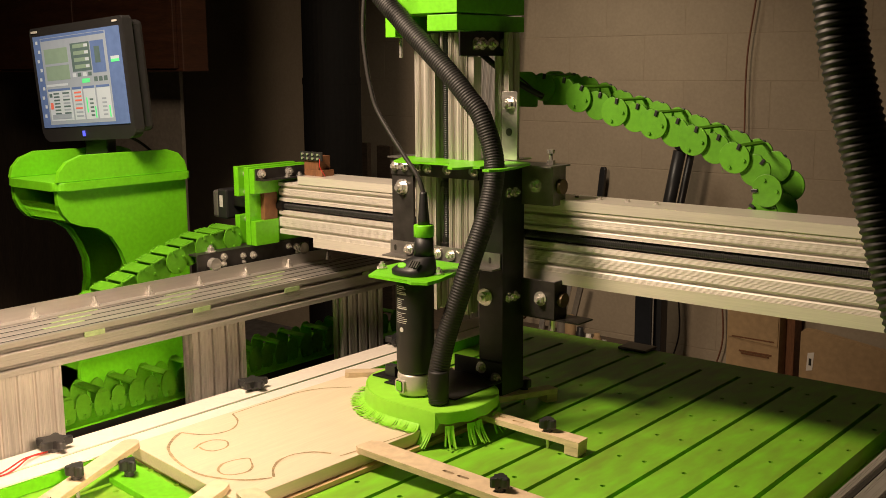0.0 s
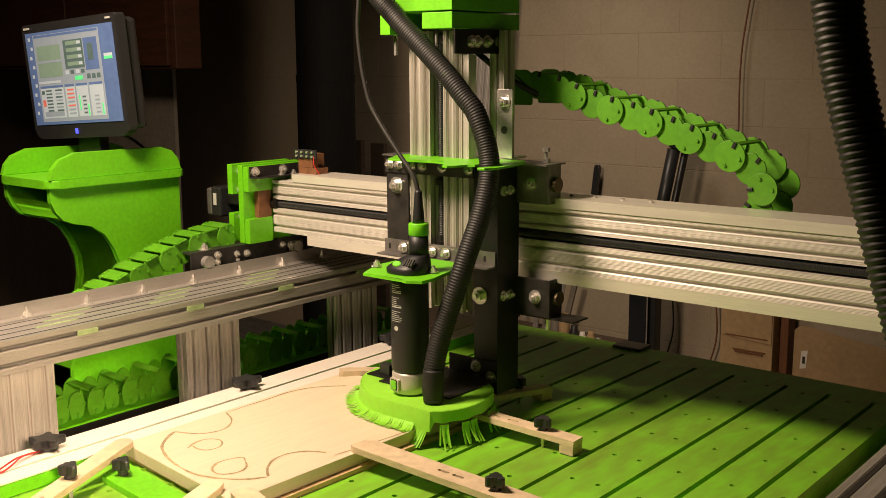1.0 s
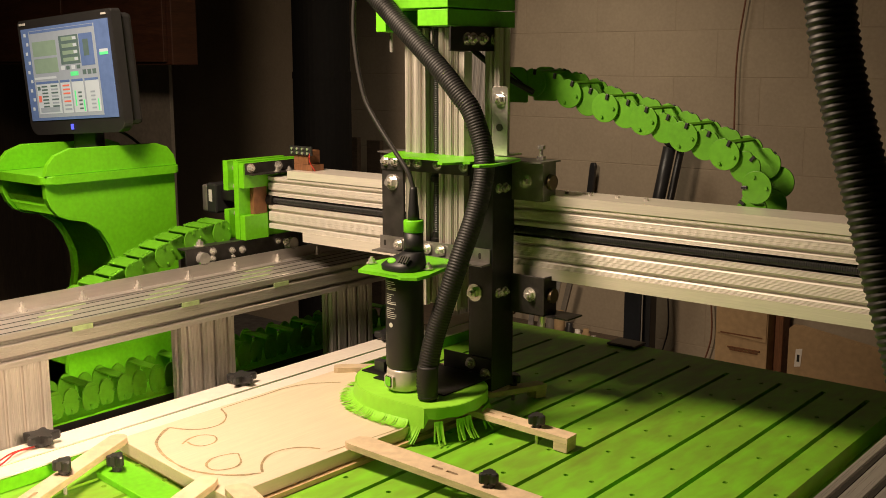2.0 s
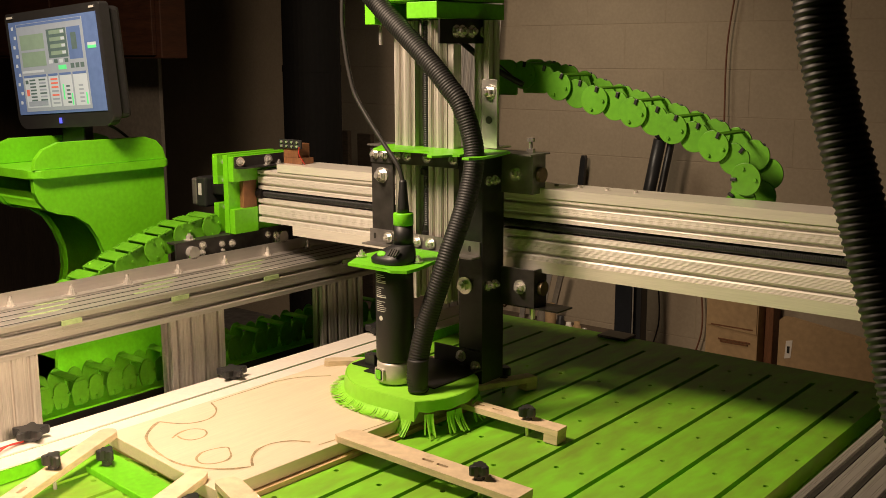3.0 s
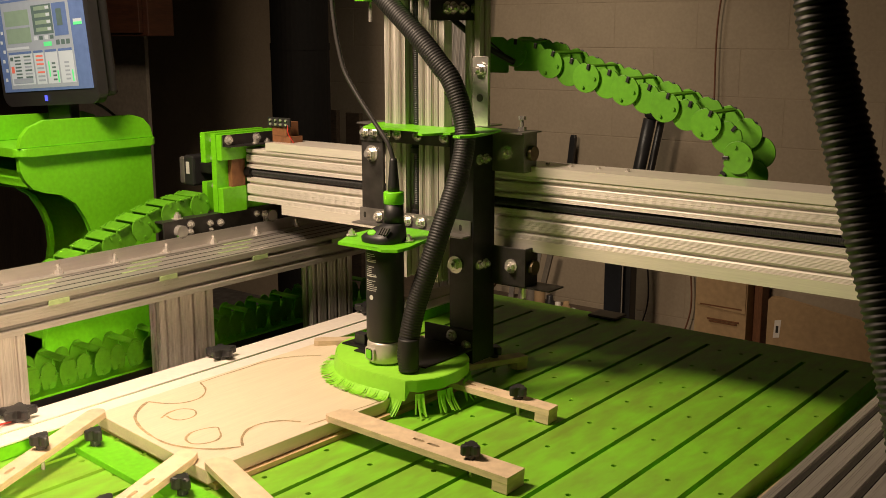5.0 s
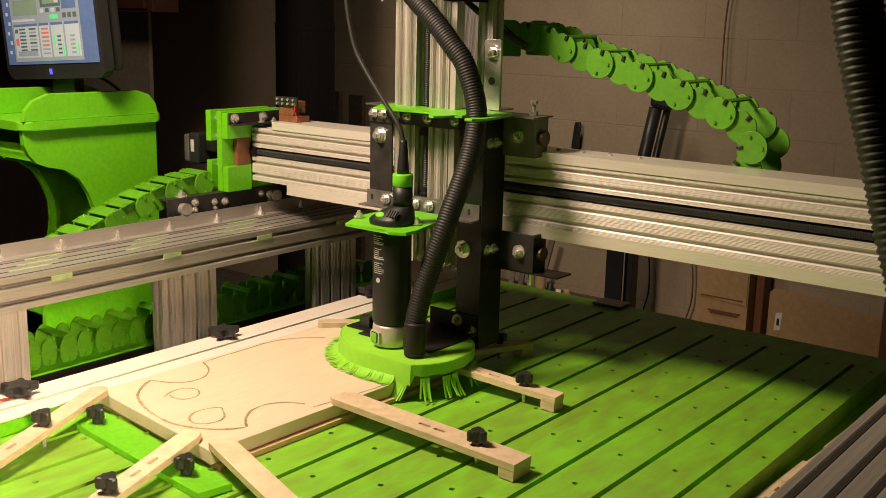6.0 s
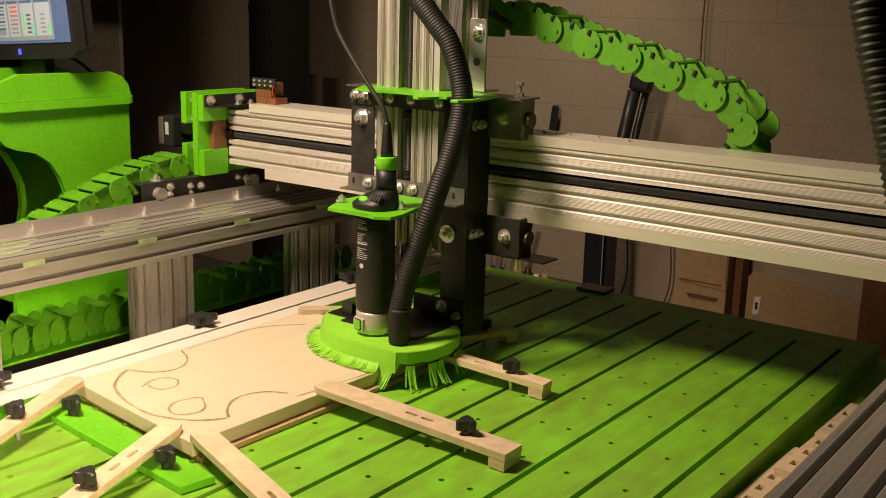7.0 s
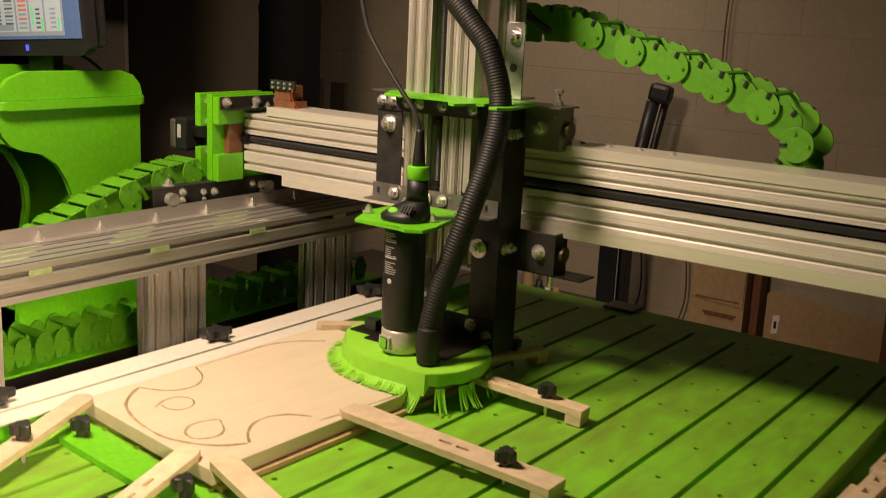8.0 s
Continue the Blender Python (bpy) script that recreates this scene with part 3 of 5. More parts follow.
# gantry
GY, SX = 0.026, -0.008
gantry = thing("gantry", (0.3, 0.05 + GY, 0.26), "aluminium extrusion gantry with a lead screw between two beams", "gantry")
GX0, GX1 = -0.637, 1.40
beam = slotted(0.10, 0.052, 2, 2, slot=0.006, fine=0.0009, extra=(0.23, 0.45))
low_beam = slotted(0.10, 0.066, 2, 2, slot=0.006, fine=0.0009, extra=(0.23, 0.45))
part("upper_beam", prism(moved(beam, 0.052 + GY, 0.440), "x", GX0, GX1), ALU, gantry)
part("lower_beam", prism(moved(low_beam, 0.052 + GY, 0.356), "x", GX0, GX1), ALU, gantry)
f = GY
part("top_angle", prism([(f - 0.001, 0.4665), (f + 0.0015, 0.4665), (f + 0.0015, 0.484), (f + 0.105, 0.484), (f + 0.105, 0.4875), (f - 0.001, 0.4875)], "x", -0.555, GX1, bevel=0.0004), ANGLE, gantry, "bright flat aluminium angle")
part("bottom_angle", prism([(f - 0.001, 0.298), (f + 0.05, 0.298), (f + 0.05, 0.3015), (f + 0.0015, 0.3015), (f + 0.0015, 0.3245), (f - 0.001, 0.3245)], "x", -0.50, GX1, bevel=0.0004), ANGLE, gantry, "bright flat aluminium angle")
part("spacer", box(GX0, GX1, f + 0.05, f + 0.09, 0.3885, 0.4135), BLACK_STEEL, gantry)
screw = [V3((x, f + 0.012, 0.401)) for x in np.linspace(GX0 + 0.002, GX1, 400)]
part("lead_screw", sweep(screw, 0.0080, 10, ribs=0.0006, pitch=0.0045), BLACK_PLASTIC, gantry, "black threaded lead screw", smooth=False)
for sx in (0.30, 0.36, 0.43, 0.50):
    part("screw_head", rod((sx, f + 0.06, 0.4875), (sx, f + 0.06, 0.492), 0.005, 10), STEEL, gantry)
# end carriage on the left rail
cart = thing("rail_carriage", (-0.66, -0.07 + GY, RZ + 0.03), "black steel roller carriage on the side rail", "carriage", "rail carriages")
part("channel", prism([(-0.69, 0.297), (-0.652, 0.297), (-0.652, 0.250), (-0.656, 0.250), (-0.656, 0.293), (-0.69, 0.293)], "y", -0.272 + GY, 0.125 + GY, bevel=0.0006), DARK_STEEL, cart)
for y, zz, r in ((-0.185, 0.281, 0.007), (-0.12, 0.275, 0.006), (-0.085, 0.272, 0.007), (0.045, 0.279, 0.006), (0.075, 0.273, 0.007), (-0.187, 0.262, 0.006), (-0.118, 0.258, 0.004), (0.078, 0.258, 0.006)):
    bolt((-0.652, y + GY, zz), (1, 0, 0), r, cart)
for y in (-0.225, 0.09):
    part("roller", rod((-0.651, y + GY, 0.268), (-0.634, y + GY, 0.268), 0.017, 20), STEEL, cart, "steel guide roller")
bolt((-0.668, -0.215 + GY, 0.2975), (0, 0, 1), 0.010, cart, "axle_bolt")
far_cart = copy_thing(cart, Matrix.Translation((1.312, -0.07 + GY, RZ + 0.03)))

mount = thing("motor_mount", (-0.71, 0.0 + GY, 0.297), "lime green layered board motor mount at the gantry end", "motor mount")
for nm, b in (("outer_plate", (-0.722, -0.702, -0.085, 0.125, 0.430, 0.512)), ("outer_foot", (-0.722, -0.702, -0.085, 0.10, 0.2975, 0.378)),
              ("inner_plate", (-0.678, -0.659, -0.085, 0.125, 0.2975, 0.512)), ("top_plate", (-0.6585, -0.6385, -0.083, 0.125, 0.440, 0.508)),
              ("bottom_plate", (-0.6585, -0.6385, -0.083, 0.001, 0.2975, 0.365))):
    x0, x1, y0, y1, z0, z1 = b
    part(nm, box(x0, x1, y0 + GY, y1 + GY, z0, z1, 0.0012), GREEN, mount)
part("bearing_block", box(-0.6585, -0.6425, -0.045 + GY, 0.001 + GY, 0.3655, 0.4395), BROWN_BLOCK, mount, "brown wooden bearing block")
part("bearing", rod((-0.6424, f + 0.012, 0.401), (-0.620, f + 0.012, 0.401), 0.017, 20), BLACK_STEEL, mount, "black bearing flange")
part("clip_angle", prism([(-0.6382, 0.477), (-0.606, 0.477), (-0.606, 0.480), (-0.6352, 0.480), (-0.6352, 0.508), (-0.6382, 0.508)], "y", -0.078 + GY, 0.140 + GY), DARK_STEEL, mount, "dark steel angle along the mount")
for y in (-0.060, 0.040, 0.115):
    bolt((-0.6352, y + GY, 0.494), (1, 0, 0), 0.0085, mount)
for y in (0.020, 0.065):
    bolt((-0.618, y + GY, 0.480), (0, 0, 1), 0.006, mount)
for zz in (0.49, 0.44, 0.365):
    part("spacer_tube", rod((-0.7015, -0.060 + GY, zz), (-0.6785, -0.060 + GY, zz), 0.009, 12), STEEL, mount)
motor = thing("stepper_motor", (-0.76, 0.0 + GY, 0.375), "black square stepper motor on the motor mount", "motor")
part("body", box(-0.850, -0.808, -0.044 + GY, 0.030 + GY, 0.352, 0.438, 0.006), BLACK_PLASTIC, motor)
part("face_plate", box(-0.8075, -0.7225, -0.022 + GY, 0.004 + GY, 0.388, 0.418, 0.004), BLACK_STEEL, motor)
part("rear_cap", box(-0.876, -0.8505, -0.040 + GY, 0.026 + GY, 0.354, 0.432, 0.006), GREY_STEEL, motor)
part("sticker", box(-0.838, -0.824, -0.0452 + GY, -0.0443 + GY, 0.386, 0.420), PRINT, motor)

term = thing("terminal_block", (-0.50, 0.05 + GY, 0.4875), "small brown wooden block with screw terminals on the beam", "terminal block")
part("block", box(-0.560, -0.505, 0.03 + GY, 0.075 + GY, 0.5046, 0.542, 0.001), BROWN_BLOCK, term)
part("foot", box(-0.560, -0.49, 0.03 + GY, 0.075 + GY, 0.4877, 0.5044, 0.001), BROWN_BLOCK, term)
part("strip", box(-0.570, -0.485, 0.024 + GY, 0.0295 + GY, 0.530, 0.554, 0.001), BLACK_PLASTIC, term)
for k in range(4):
    for j in range(2):
        part("terminal_screw", rod((-0.558 + 0.02 * k, 0.0238 + GY, 0.536 + 0.011 * j), (-0.558 + 0.02 * k, 0.020 + GY, 0.536 + 0.011 * j), 0.0035, 8), STEEL, term)
part("lead", sweep(smooth_line([(-0.49, 0.022 + GY, 0.536), (-0.486, 0.018 + GY, 0.515), (-0.478, 0.03 + GY, 0.489)], 6), 0.0012, 6), RED_WIRE, term, "thin red lead")

# spindle carriage
S = SX
car = thing("spindle_carriage", (0.05 + S, -0.05 + GY, 0.03), "black steel and aluminium carriage that holds the cutting spindle", "carriage")
Y0 = -0.100 + GY
part("right_column", prism([(0.155 + S, Y0), (0.220 + S, Y0), (0.220 + S, Y0 + 0.080), (0.216 + S, Y0 + 0.080), (0.216 + S, Y0 + 0.004), (0.155 + S, Y0 + 0.004)], "z", 0.045, 0.562, bevel=0.0006), BLACK_STEEL, car, "tall black steel angle column")
part("left_plate", prism([(-0.107 + S, Y0), (-0.041 + S, Y0), (-0.041 + S, Y0 + 0.004), (-0.103 + S, Y0 + 0.004), (-0.103 + S, Y0 + 0.078), (-0.107 + S, Y0 + 0.078)], "z", 0.335, 0.562, bevel=0.0006), DARK_STEEL, car)
part("top_crossbar", prism([(Y0 - 0.004, 0.530), (Y0 - 0.0005, 0.530), (Y0 - 0.0005, 0.562), (Y0 - 0.004, 0.562)], "x", -0.107 + S, 0.155 + S), DARK_STEEL, car)
part("lower_crossbar", prism([(Y0 - 0.034, 0.336), (Y0 - 0.0005, 0.336), (Y0 - 0.0005, 0.371), (Y0 - 0.004, 0.371), (Y0 - 0.004, 0.3395), (Y0 - 0.034, 0.3395)], "x", -0.112 + S, 0.216 + S, bevel=0.0006), GREY_STEEL, car, "grey steel angle across the carriage")
for x in (-0.096, 0.188):
    part("slot_hole", prism(rounded(x - 0.0035 + S, x + 0.0035 + S, 0.347, 0.361, 0.0034), "y", Y0 - 0.0046, Y0 - 0.0041), SLOT_DARK, car, "dark slotted hole")
part("top_sheet", box(-0.162 + S, 0.316 + S, -0.056 + GY, 0.020 + GY, 0.5625, 0.5660), GREY_STEEL, car)
for x0, w0 in ((-0.041 + S, 0.061), (0.059 + S, 0.054)):
    prof = moved(slotted(w0, 0.040, 2, 1, slot=0.007, extra=(0.22,)), x0 + w0 / 2, -0.070 + GY)
    part("upright_beam", prism(prof, "z", 0.215, 0.853), ALU_POST, car)
part("guide_strip", box(0.1165 + S, 0.1320 + S, -0.090 + GY, -0.062 + GY, 0.375, 0.800, 0.0008), ALU_POST, car)
part("back_beam", prism(moved(slotted(0.040, 0.040, 1, 1, slot=0.007), 0.157 + S, 0.000 + GY), "z", 0.5665, 0.853), ALU_POST, car)
zs = [V3((0.0435 + S, -0.076 + GY, z_)) for z_ in np.linspace(0.335, 0.88, 280)]
part("lift_screw", sweep(zs, 0.0076, 10, ribs=0.0007, pitch=0.0042), BLACK_PLASTIC, car, "black threaded lift screw")
part("screw_nut", lathe((0.0435 + S, -0.077 + GY, 0.358), [(0.013, 0), (0.014, 0.002), (0.014, 0.018), (0.010, 0.020), (0.010, 0.032)]), BLACK_STEEL, car)
part("screw_flange", lathe((0.0435 + S, -0.080 + GY, 0.508), [(0.013, 0), (0.013, 0.012), (0.010, 0.014), (0.010, 0.02)]), BLACK_STEEL, car)
for x in (-0.092, -0.064, -0.024, 0.008, 0.067, 0.143):
    bolt((x + S, Y0 - 0.004, 0.549), (0, -1, 0), 0.0080, car)
for x, zz, r in ((-0.075, 0.500, 0.0125), (0.172, 0.268, 0.0130)):
    bolt((x + S, Y0, zz), (0, -1, 0), r, car, "large_bolt")
for x in (-0.051, 0.037, 0.078):
    bolt((x + S, Y0 - 0.006, 0.354), (0, -1, 0), 0.0085, car)
for yy, zz in ((-0.079, 0.505), (-0.055, 0.505), (-0.079, 0.270), (-0.055, 0.270)):
    bolt((0.220 + S, yy + GY, zz), (1, 0, 0), 0.0075, car)
for zz, x1, xb in ((0.516, 0.304, 0.258), (0.262, 0.311, 0.274)):
    b_ = prism([(0.2205 + S, -0.030 + GY), (x1 + S, -0.030 + GY), (x1 + S, 0.020 + GY), (x1 - 0.004 + S, 0.020 + GY), (x1 - 0.004 + S, -0.026 + GY), (0.2205 + S, -0.026 + GY)], "z", zz - 0.040, zz + 0.0455, bevel=0.0006)
    part("roller_plate", b_, GREY_STEEL if zz > 0.4 else DARK_STEEL, car)
    bolt((xb + S, -0.030 + GY, zz + 0.004), (0, -1, 0), 0.0105, car, "roller_bolt")
    part("roller", rod((x1 + 0.001 + S, -0.004 + GY, zz + 0.002), (x1 + 0.011 + S, -0.004 + GY, zz + 0.002), 0.0165, 20), BRASS, car, "worn steel guide roller")
part("lower_flange", box(0.2205 + S, 0.372 + S, -0.026 + GY, 0.034 + GY, 0.2185, 0.2220), DARK_STEEL, car)
part("flange_stud", rod((0.290 + S, -0.004 + GY, 0.190), (0.290 + S, -0.004 + GY, 0.2184), 0.0065, 8), STEEL, car)
bm = rod((0.285 + S, -0.010 + GY, 0.5662), (0.285 + S, -0.010 + GY, 0.592), 0.0042, 10)
rod((0.285 + S, -0.010 + GY, 0.5662), (0.285 + S, -0.010 + GY, 0.575), 0.0095, 6, bm=bm)
rod((0.285 + S, -0.010 + GY, 0.590), (0.285 + S, -0.010 + GY, 0.5985), 0.0085, 6, bm=bm)
part("adjuster_bolt", bm, STEEL, car)
bolt((-0.030 + S, -0.010 + GY, 0.5665), (0, 0, 1), 0.008, car)
bolt((-0.112 + S, -0.008 + GY, 0.500), (-1, 0, 0), 0.008, car)
# green hose plate with a notch
hp = [(-0.068, -0.108), (-0.023, -0.185), (0.036, -0.178), (0.093, -0.171), (0.128, -0.170), (0.150, -0.200), (0.176, -0.236), (0.192, -0.240), (0.203, -0.222), (0.210, -0.195)]
hp += [(0.254 + 0.031 * math.cos(radians(a)), -0.176 + 0.031 * math.sin(radians(a))) for a in (205, 175, 140, 105, 70, 35, 0, -35, -60)]
hp += [(0.262, -0.222), (0.268, -0.236), (0.284, -0.233), (0.297, -0.205), (0.290, -0.150), (0.266, -0.062), (0.250, -0.046), (-0.068, -0.046)]
part("hose_plate", prism([(x + S, y + GY) for x, y in hp], "z", 0.5665, 0.5715, bevel=0.0006), GREEN, car, "lime green plate notched round the hose")
# router clamp plate
rp = [(0.052, -0.352), (0.100, -0.350), (0.158, -0.348), (0.176, -0.356), (0.207, -0.340), (0.206, -0.300), (0.184, -0.221), (0.184, -0.137), (0.008, -0.137), (0.013, -0.254), (0.017, -0.279)]
part("router_plate", prism([(x + S, y + GY) for x, y in rp], "z", 0.338, 0.345, bevel=0.001), GREEN, car, "lime green router clamp plate")
for x, y in ((0.032, -0.288), (0.171, -0.262), (0.030, -0.17), (0.168, -0.17)):
    bolt((x + S, y + GY, 0.3465), (0, 0, 1), 0.0075, car)
# lower shoe bracket
part("shoe_angle", box(0.020 + S, 0.225 + S, -0.275 + GY, Y0 - 0.005, 0.0800, 0.0832, 0.0006), BLACK_STEEL, car, "black steel bracket over the dust shoe")
part("shoe_wing", box(-0.040 + S, 0.0195 + S, -0.250 + GY, -0.165 + GY, 0.0800, 0.0832, 0.0006), BLACK_STEEL, car)
part("wing_post", box(-0.014 + S, 0.016 + S, -0.235 + GY, -0.215 + GY, 0.0834, 0.108, 0.001), BLACK_PLASTIC, car)
part("shoe_upright", box(0.085 + S, 0.223 + S, Y0 - 0.0045, Y0 - 0.0005, 0.0480, 0.122, 0.0006), BLACK_STEEL, car)
for x, zz in ((0.165, 0.104), (0.167, 0.072), (0.206, 0.086)):
    bolt((x + S, Y0 - 0.0045, zz), (0, -1, 0), 0.0088, car)
# top motor block
for nm, b in (("cap_board", (-0.020, 0.150, -0.170, 0.075, 0.893, 0.940)), ("cap_board", (0.066, 0.150, -0.170, 0.075, 0.855, 0.8895)), ("cap_board", (-0.075, -0.045, -0.150, 0.02, 0.845, 0.8925)), ("cap_board", (-0.075, -0.021, -0.150, 0.02, 0.8930, 0.930))):
    x0, x1, y0, y1, z0, z1 = b
    part(nm, box(x0 + S, x1 + S, y0 + GY, y1 + GY, z0, z1, 0.0015), GREEN, car)
part("cap_angle", prism([(0.1505 + S, 0.802), (0.1545 + S, 0.802), (0.1545 + S, 0.853), (0.1505 + S, 0.853)], "y", -0.165 + GY, 0.05 + GY), BLACK_STEEL, car)
part("cap_top", box(-0.03 + S, 0.150 + S, -0.100 + GY, 0.05 + GY, 0.8533, 0.8547), BLACK_STEEL, car)
part("stud_rod", rod((-0.055 + S, -0.12 + GY, 0.80), (-0.055 + S, -0.12 + GY, 0.8447), 0.004, 8), STEEL, car)
part("stud_rod", rod((0.09 + S, -0.15 + GY, 0.80), (0.09 + S, -0.15 + GY, 0.8547), 0.003, 8), STEEL, car)
for y in (-0.09, -0.055, -0.11, -0.01):
    bolt((0.1545 + S, y + GY, 0.828), (1, 0, 0), 0.009, car)

# chain bracket
brk = thing("chain_bracket", (0.215 + S, -0.03 + GY, 0.5660), "zinc-plated L bracket with two holes on the carriage", "bracket")
part("arm", prism([(0.170 + S, 0.5725), (0.213 + S, 0.5725), (0.213 + S, 0.721), (0.210 + S, 0.725), (0.173 + S, 0.725), (0.170 + S, 0.721)], "y", -0.038 + GY, -0.034 + GY, bevel=0.0008), STEEL, brk)
part("foot", box(0.173 + S, 0.212 + S, -0.0335 + GY, 0.02 + GY, 0.5716, 0.5755, 0.001), STEEL, brk)
part("hole", rod((0.191 + S, -0.0392 + GY, 0.635), (0.191 + S, -0.0375 + GY, 0.635), 0.0085, 16), SLOT_DARK, brk, "dark bolt hole")
bolt((0.191 + S, -0.0385 + GY, 0.697), (0, -1, 0), 0.011, brk)

CY = 0.205
xline = smooth_line([(0.166, CY, 0.731), (0.230, CY, 0.719), (0.286, CY, 0.698), (0.342, CY, 0.682), (0.440, CY, 0.658), (0.542, CY, 0.625), (0.645, CY, 0.590), (0.692, CY, 0.562), (0.716, CY, 0.532), (0.712, CY, 0.490), (0.690, CY, 0.455)], 8)
xchain = chain("gantry_drag_chain", xline, (0, 0.120, 0), "lime green drag chain arching from carriage to gantry", 0.0350, 0.0500, 2, 0.012, BLACK_PLASTIC, 1.0, inset=0.007)
for yy in (CY - 0.064, CY + 0.059):
    part("end_plate", prism(rounded(0.084, 0.150, 0.684, 0.766, [0.004, 0.004, 0.022, 0.022]), "y", yy, yy + 0.005, bevel=0.0008), GREEN_CHAIN, xchain)
shelf_ = box(0.30, 1.38, 0.135 + GY, 0.270 + GY, 0.395, 0.402, 0.001)
solo("chain_shelf", shelf_, GREEN_CHAIN, "lime green ledge behind the beam under the drag chain", "ledge")

# router
RX, RY = 0.1235 + S, -0.284 + GY
UX, UY = RX + 0.0155, RY + 0.013
router = thing("router_spindle", (RX, RY, 0.075), "black handheld router spindle with a pale collar and green trim", "router")
part("body", lathe((RX, RY, 0), [(0.0375, 0.130), (0.0410, 0.137), (0.0410, 0.235), (0.0405, 0.30), (0.040, 0.3375)], 32), BODY_BLACK, router, smooth=True)
part("collar", lathe((RX, RY, 0), [(0.037, 0.0835), (0.0385, 0.0845), (0.0400, 0.100), (0.0400, 0.124), (0.0385, 0.1295)], 32), COLLAR, router, "pale grey cast collar", smooth=True)
LOCK = Matrix.Translation((RX, RY, 0.104)) @ Matrix.Rotation(radians(-14), 4, "Z")
part("lock_frame", turn(prism(rounded(-0.016, 0.016, -0.014, 0.014, 0.005), "y", -0.0435, -0.036, bevel=0.0012), LOCK), COLLAR, router)
part("lock_recess", turn(prism(rounded(-0.0118, 0.0118, -0.0112, 0.0112, 0.004), "y", -0.0440, -0.0436), LOCK), SLOT_DARK, router)
part("lock_button", turn(prism(rounded(-0.0098, 0.0098, -0.0095, 0.0095, 0.004), "y", -0.0462, -0.0441, bevel=0.0008), LOCK), GREEN, router, "green lock button")
bm = bmesh.new()
hoops = []
for z_, rx_, y0_, y1_, pw, ox in ((0.3465, 0.044, -0.044, 0.040, 0.72, 0.0), (0.356, 0.0445, -0.045, 0.040, 0.72, 0.0), (0.361, 0.042, -0.042, 0.038, 0.75, 0.002), (0.372, 0.034, -0.034, 0.032, 0.85, 0.008), (0.380, 0.0255, -0.0255, 0.0255, 1.0, 0.0135), (0.384, 0.0225, -0.0225, 0.0225, 1.0, 0.0155)):
    hoop = []
    for n in range(32):
        c_, s_ = math.cos(6.28318 * n / 32), math.sin(6.28318 * n / 32)
        u = math.copysign(abs(c_) ** pw, c_) * rx_
        v = math.copysign(abs(s_) ** pw, s_) * (y1_ if s_ > 0 else -y0_)
        hoop.append(bm.verts.new((RX + ox + u, RY + ox * 0.84 + v, z_)))
    hoops.append(hoop)
for a_, b_ in zip(hoops, hoops[1:]):
    for n in range(32):
        bm.faces.new((a_[n], a_[(n + 1) % 32], b_[(n + 1) % 32], b_[n]))
bm.faces.new(hoops[-1])
part("head", bm, BODY_BLACK, router, smooth=True)
SLOPE = Matrix.Translation((RX + 0.010, RY - 0.0335, 0.3665)) @ Matrix.Rotation(radians(48), 4, "X")
part("speed_dial", turn(lathe((0, 0, 0), [(0.0115, -0.004), (0.0115, 0.0012), (0.009, 0.0025)], 20), SLOPE @ Matrix.Translation((-0.016, 0, 0)) @ Matrix.Scale(0.62, 4, (0, 1, 0))), GREEN, router, "green speed dial")
part("upper_case", lathe((UX, UY, 0), [(0.0215, 0.384), (0.0208, 0.40), (0.0205, 0.424)], 28), BODY_BLACK, router, smooth=True)
for k in range(4):
    part("vent_slot", turn(box(-0.0022, 0.0022, -0.008, 0.009, -0.002, 0.0022, 0.0006), SLOPE @ Matrix.Translation((0.004 + 0.0065 * k, 0.006, 0))), SLOT_DARK, router)
part("green_ring", lathe((UX, UY, 0), [(0.0205, 0.4245), (0.0215, 0.4255), (0.0215, 0.4485), (0.0205, 0.4500), (0.0175, 0.4505)], 28), GREEN, router, "lime green band", smooth=True)
part("cord_boot", lathe((UX, UY, 0), [(0.0130, 0.4507), (0.0122, 0.462), (0.0078, 0.515), (0.0066, 0.520)], 20), BODY_BLACK, router, smooth=True)
random.seed(4)
for k in range(17):
    wide = random.choice((0.42, 0.58, 0.66, 0.70, 0.72))
    a0 = -2.02
    bm = bmesh.new()
    z_ = 0.322 - k * 0.0042 - (0.006 if k > 4 else 0) - (0.005 if k > 10 else 0)
    rr = 0.0408
    cols = [[bm.verts.new((RX + (rr + e) * math.cos(a0 + wide * j / 5), RY + (rr + e) * math.sin(a0 + wide * j / 5), z_ + h)) for j in range(6)] for e, h in ((0.0006, 0), (0.0006, 0.0012 if k not in (4, 10) else 0.0024))]
    for j in range(5):
        bm.faces.new((cols[0][j], cols[0][j + 1], cols[1][j + 1], cols[1][j]))
    part("print_bar", bm, PRINT, router)
part("round_mark", rod((RX - 0.0030, RY - 0.0385, 0.229), (RX - 0.0031, RY - 0.0414, 0.229), 0.0052, 18), PRINT, router)

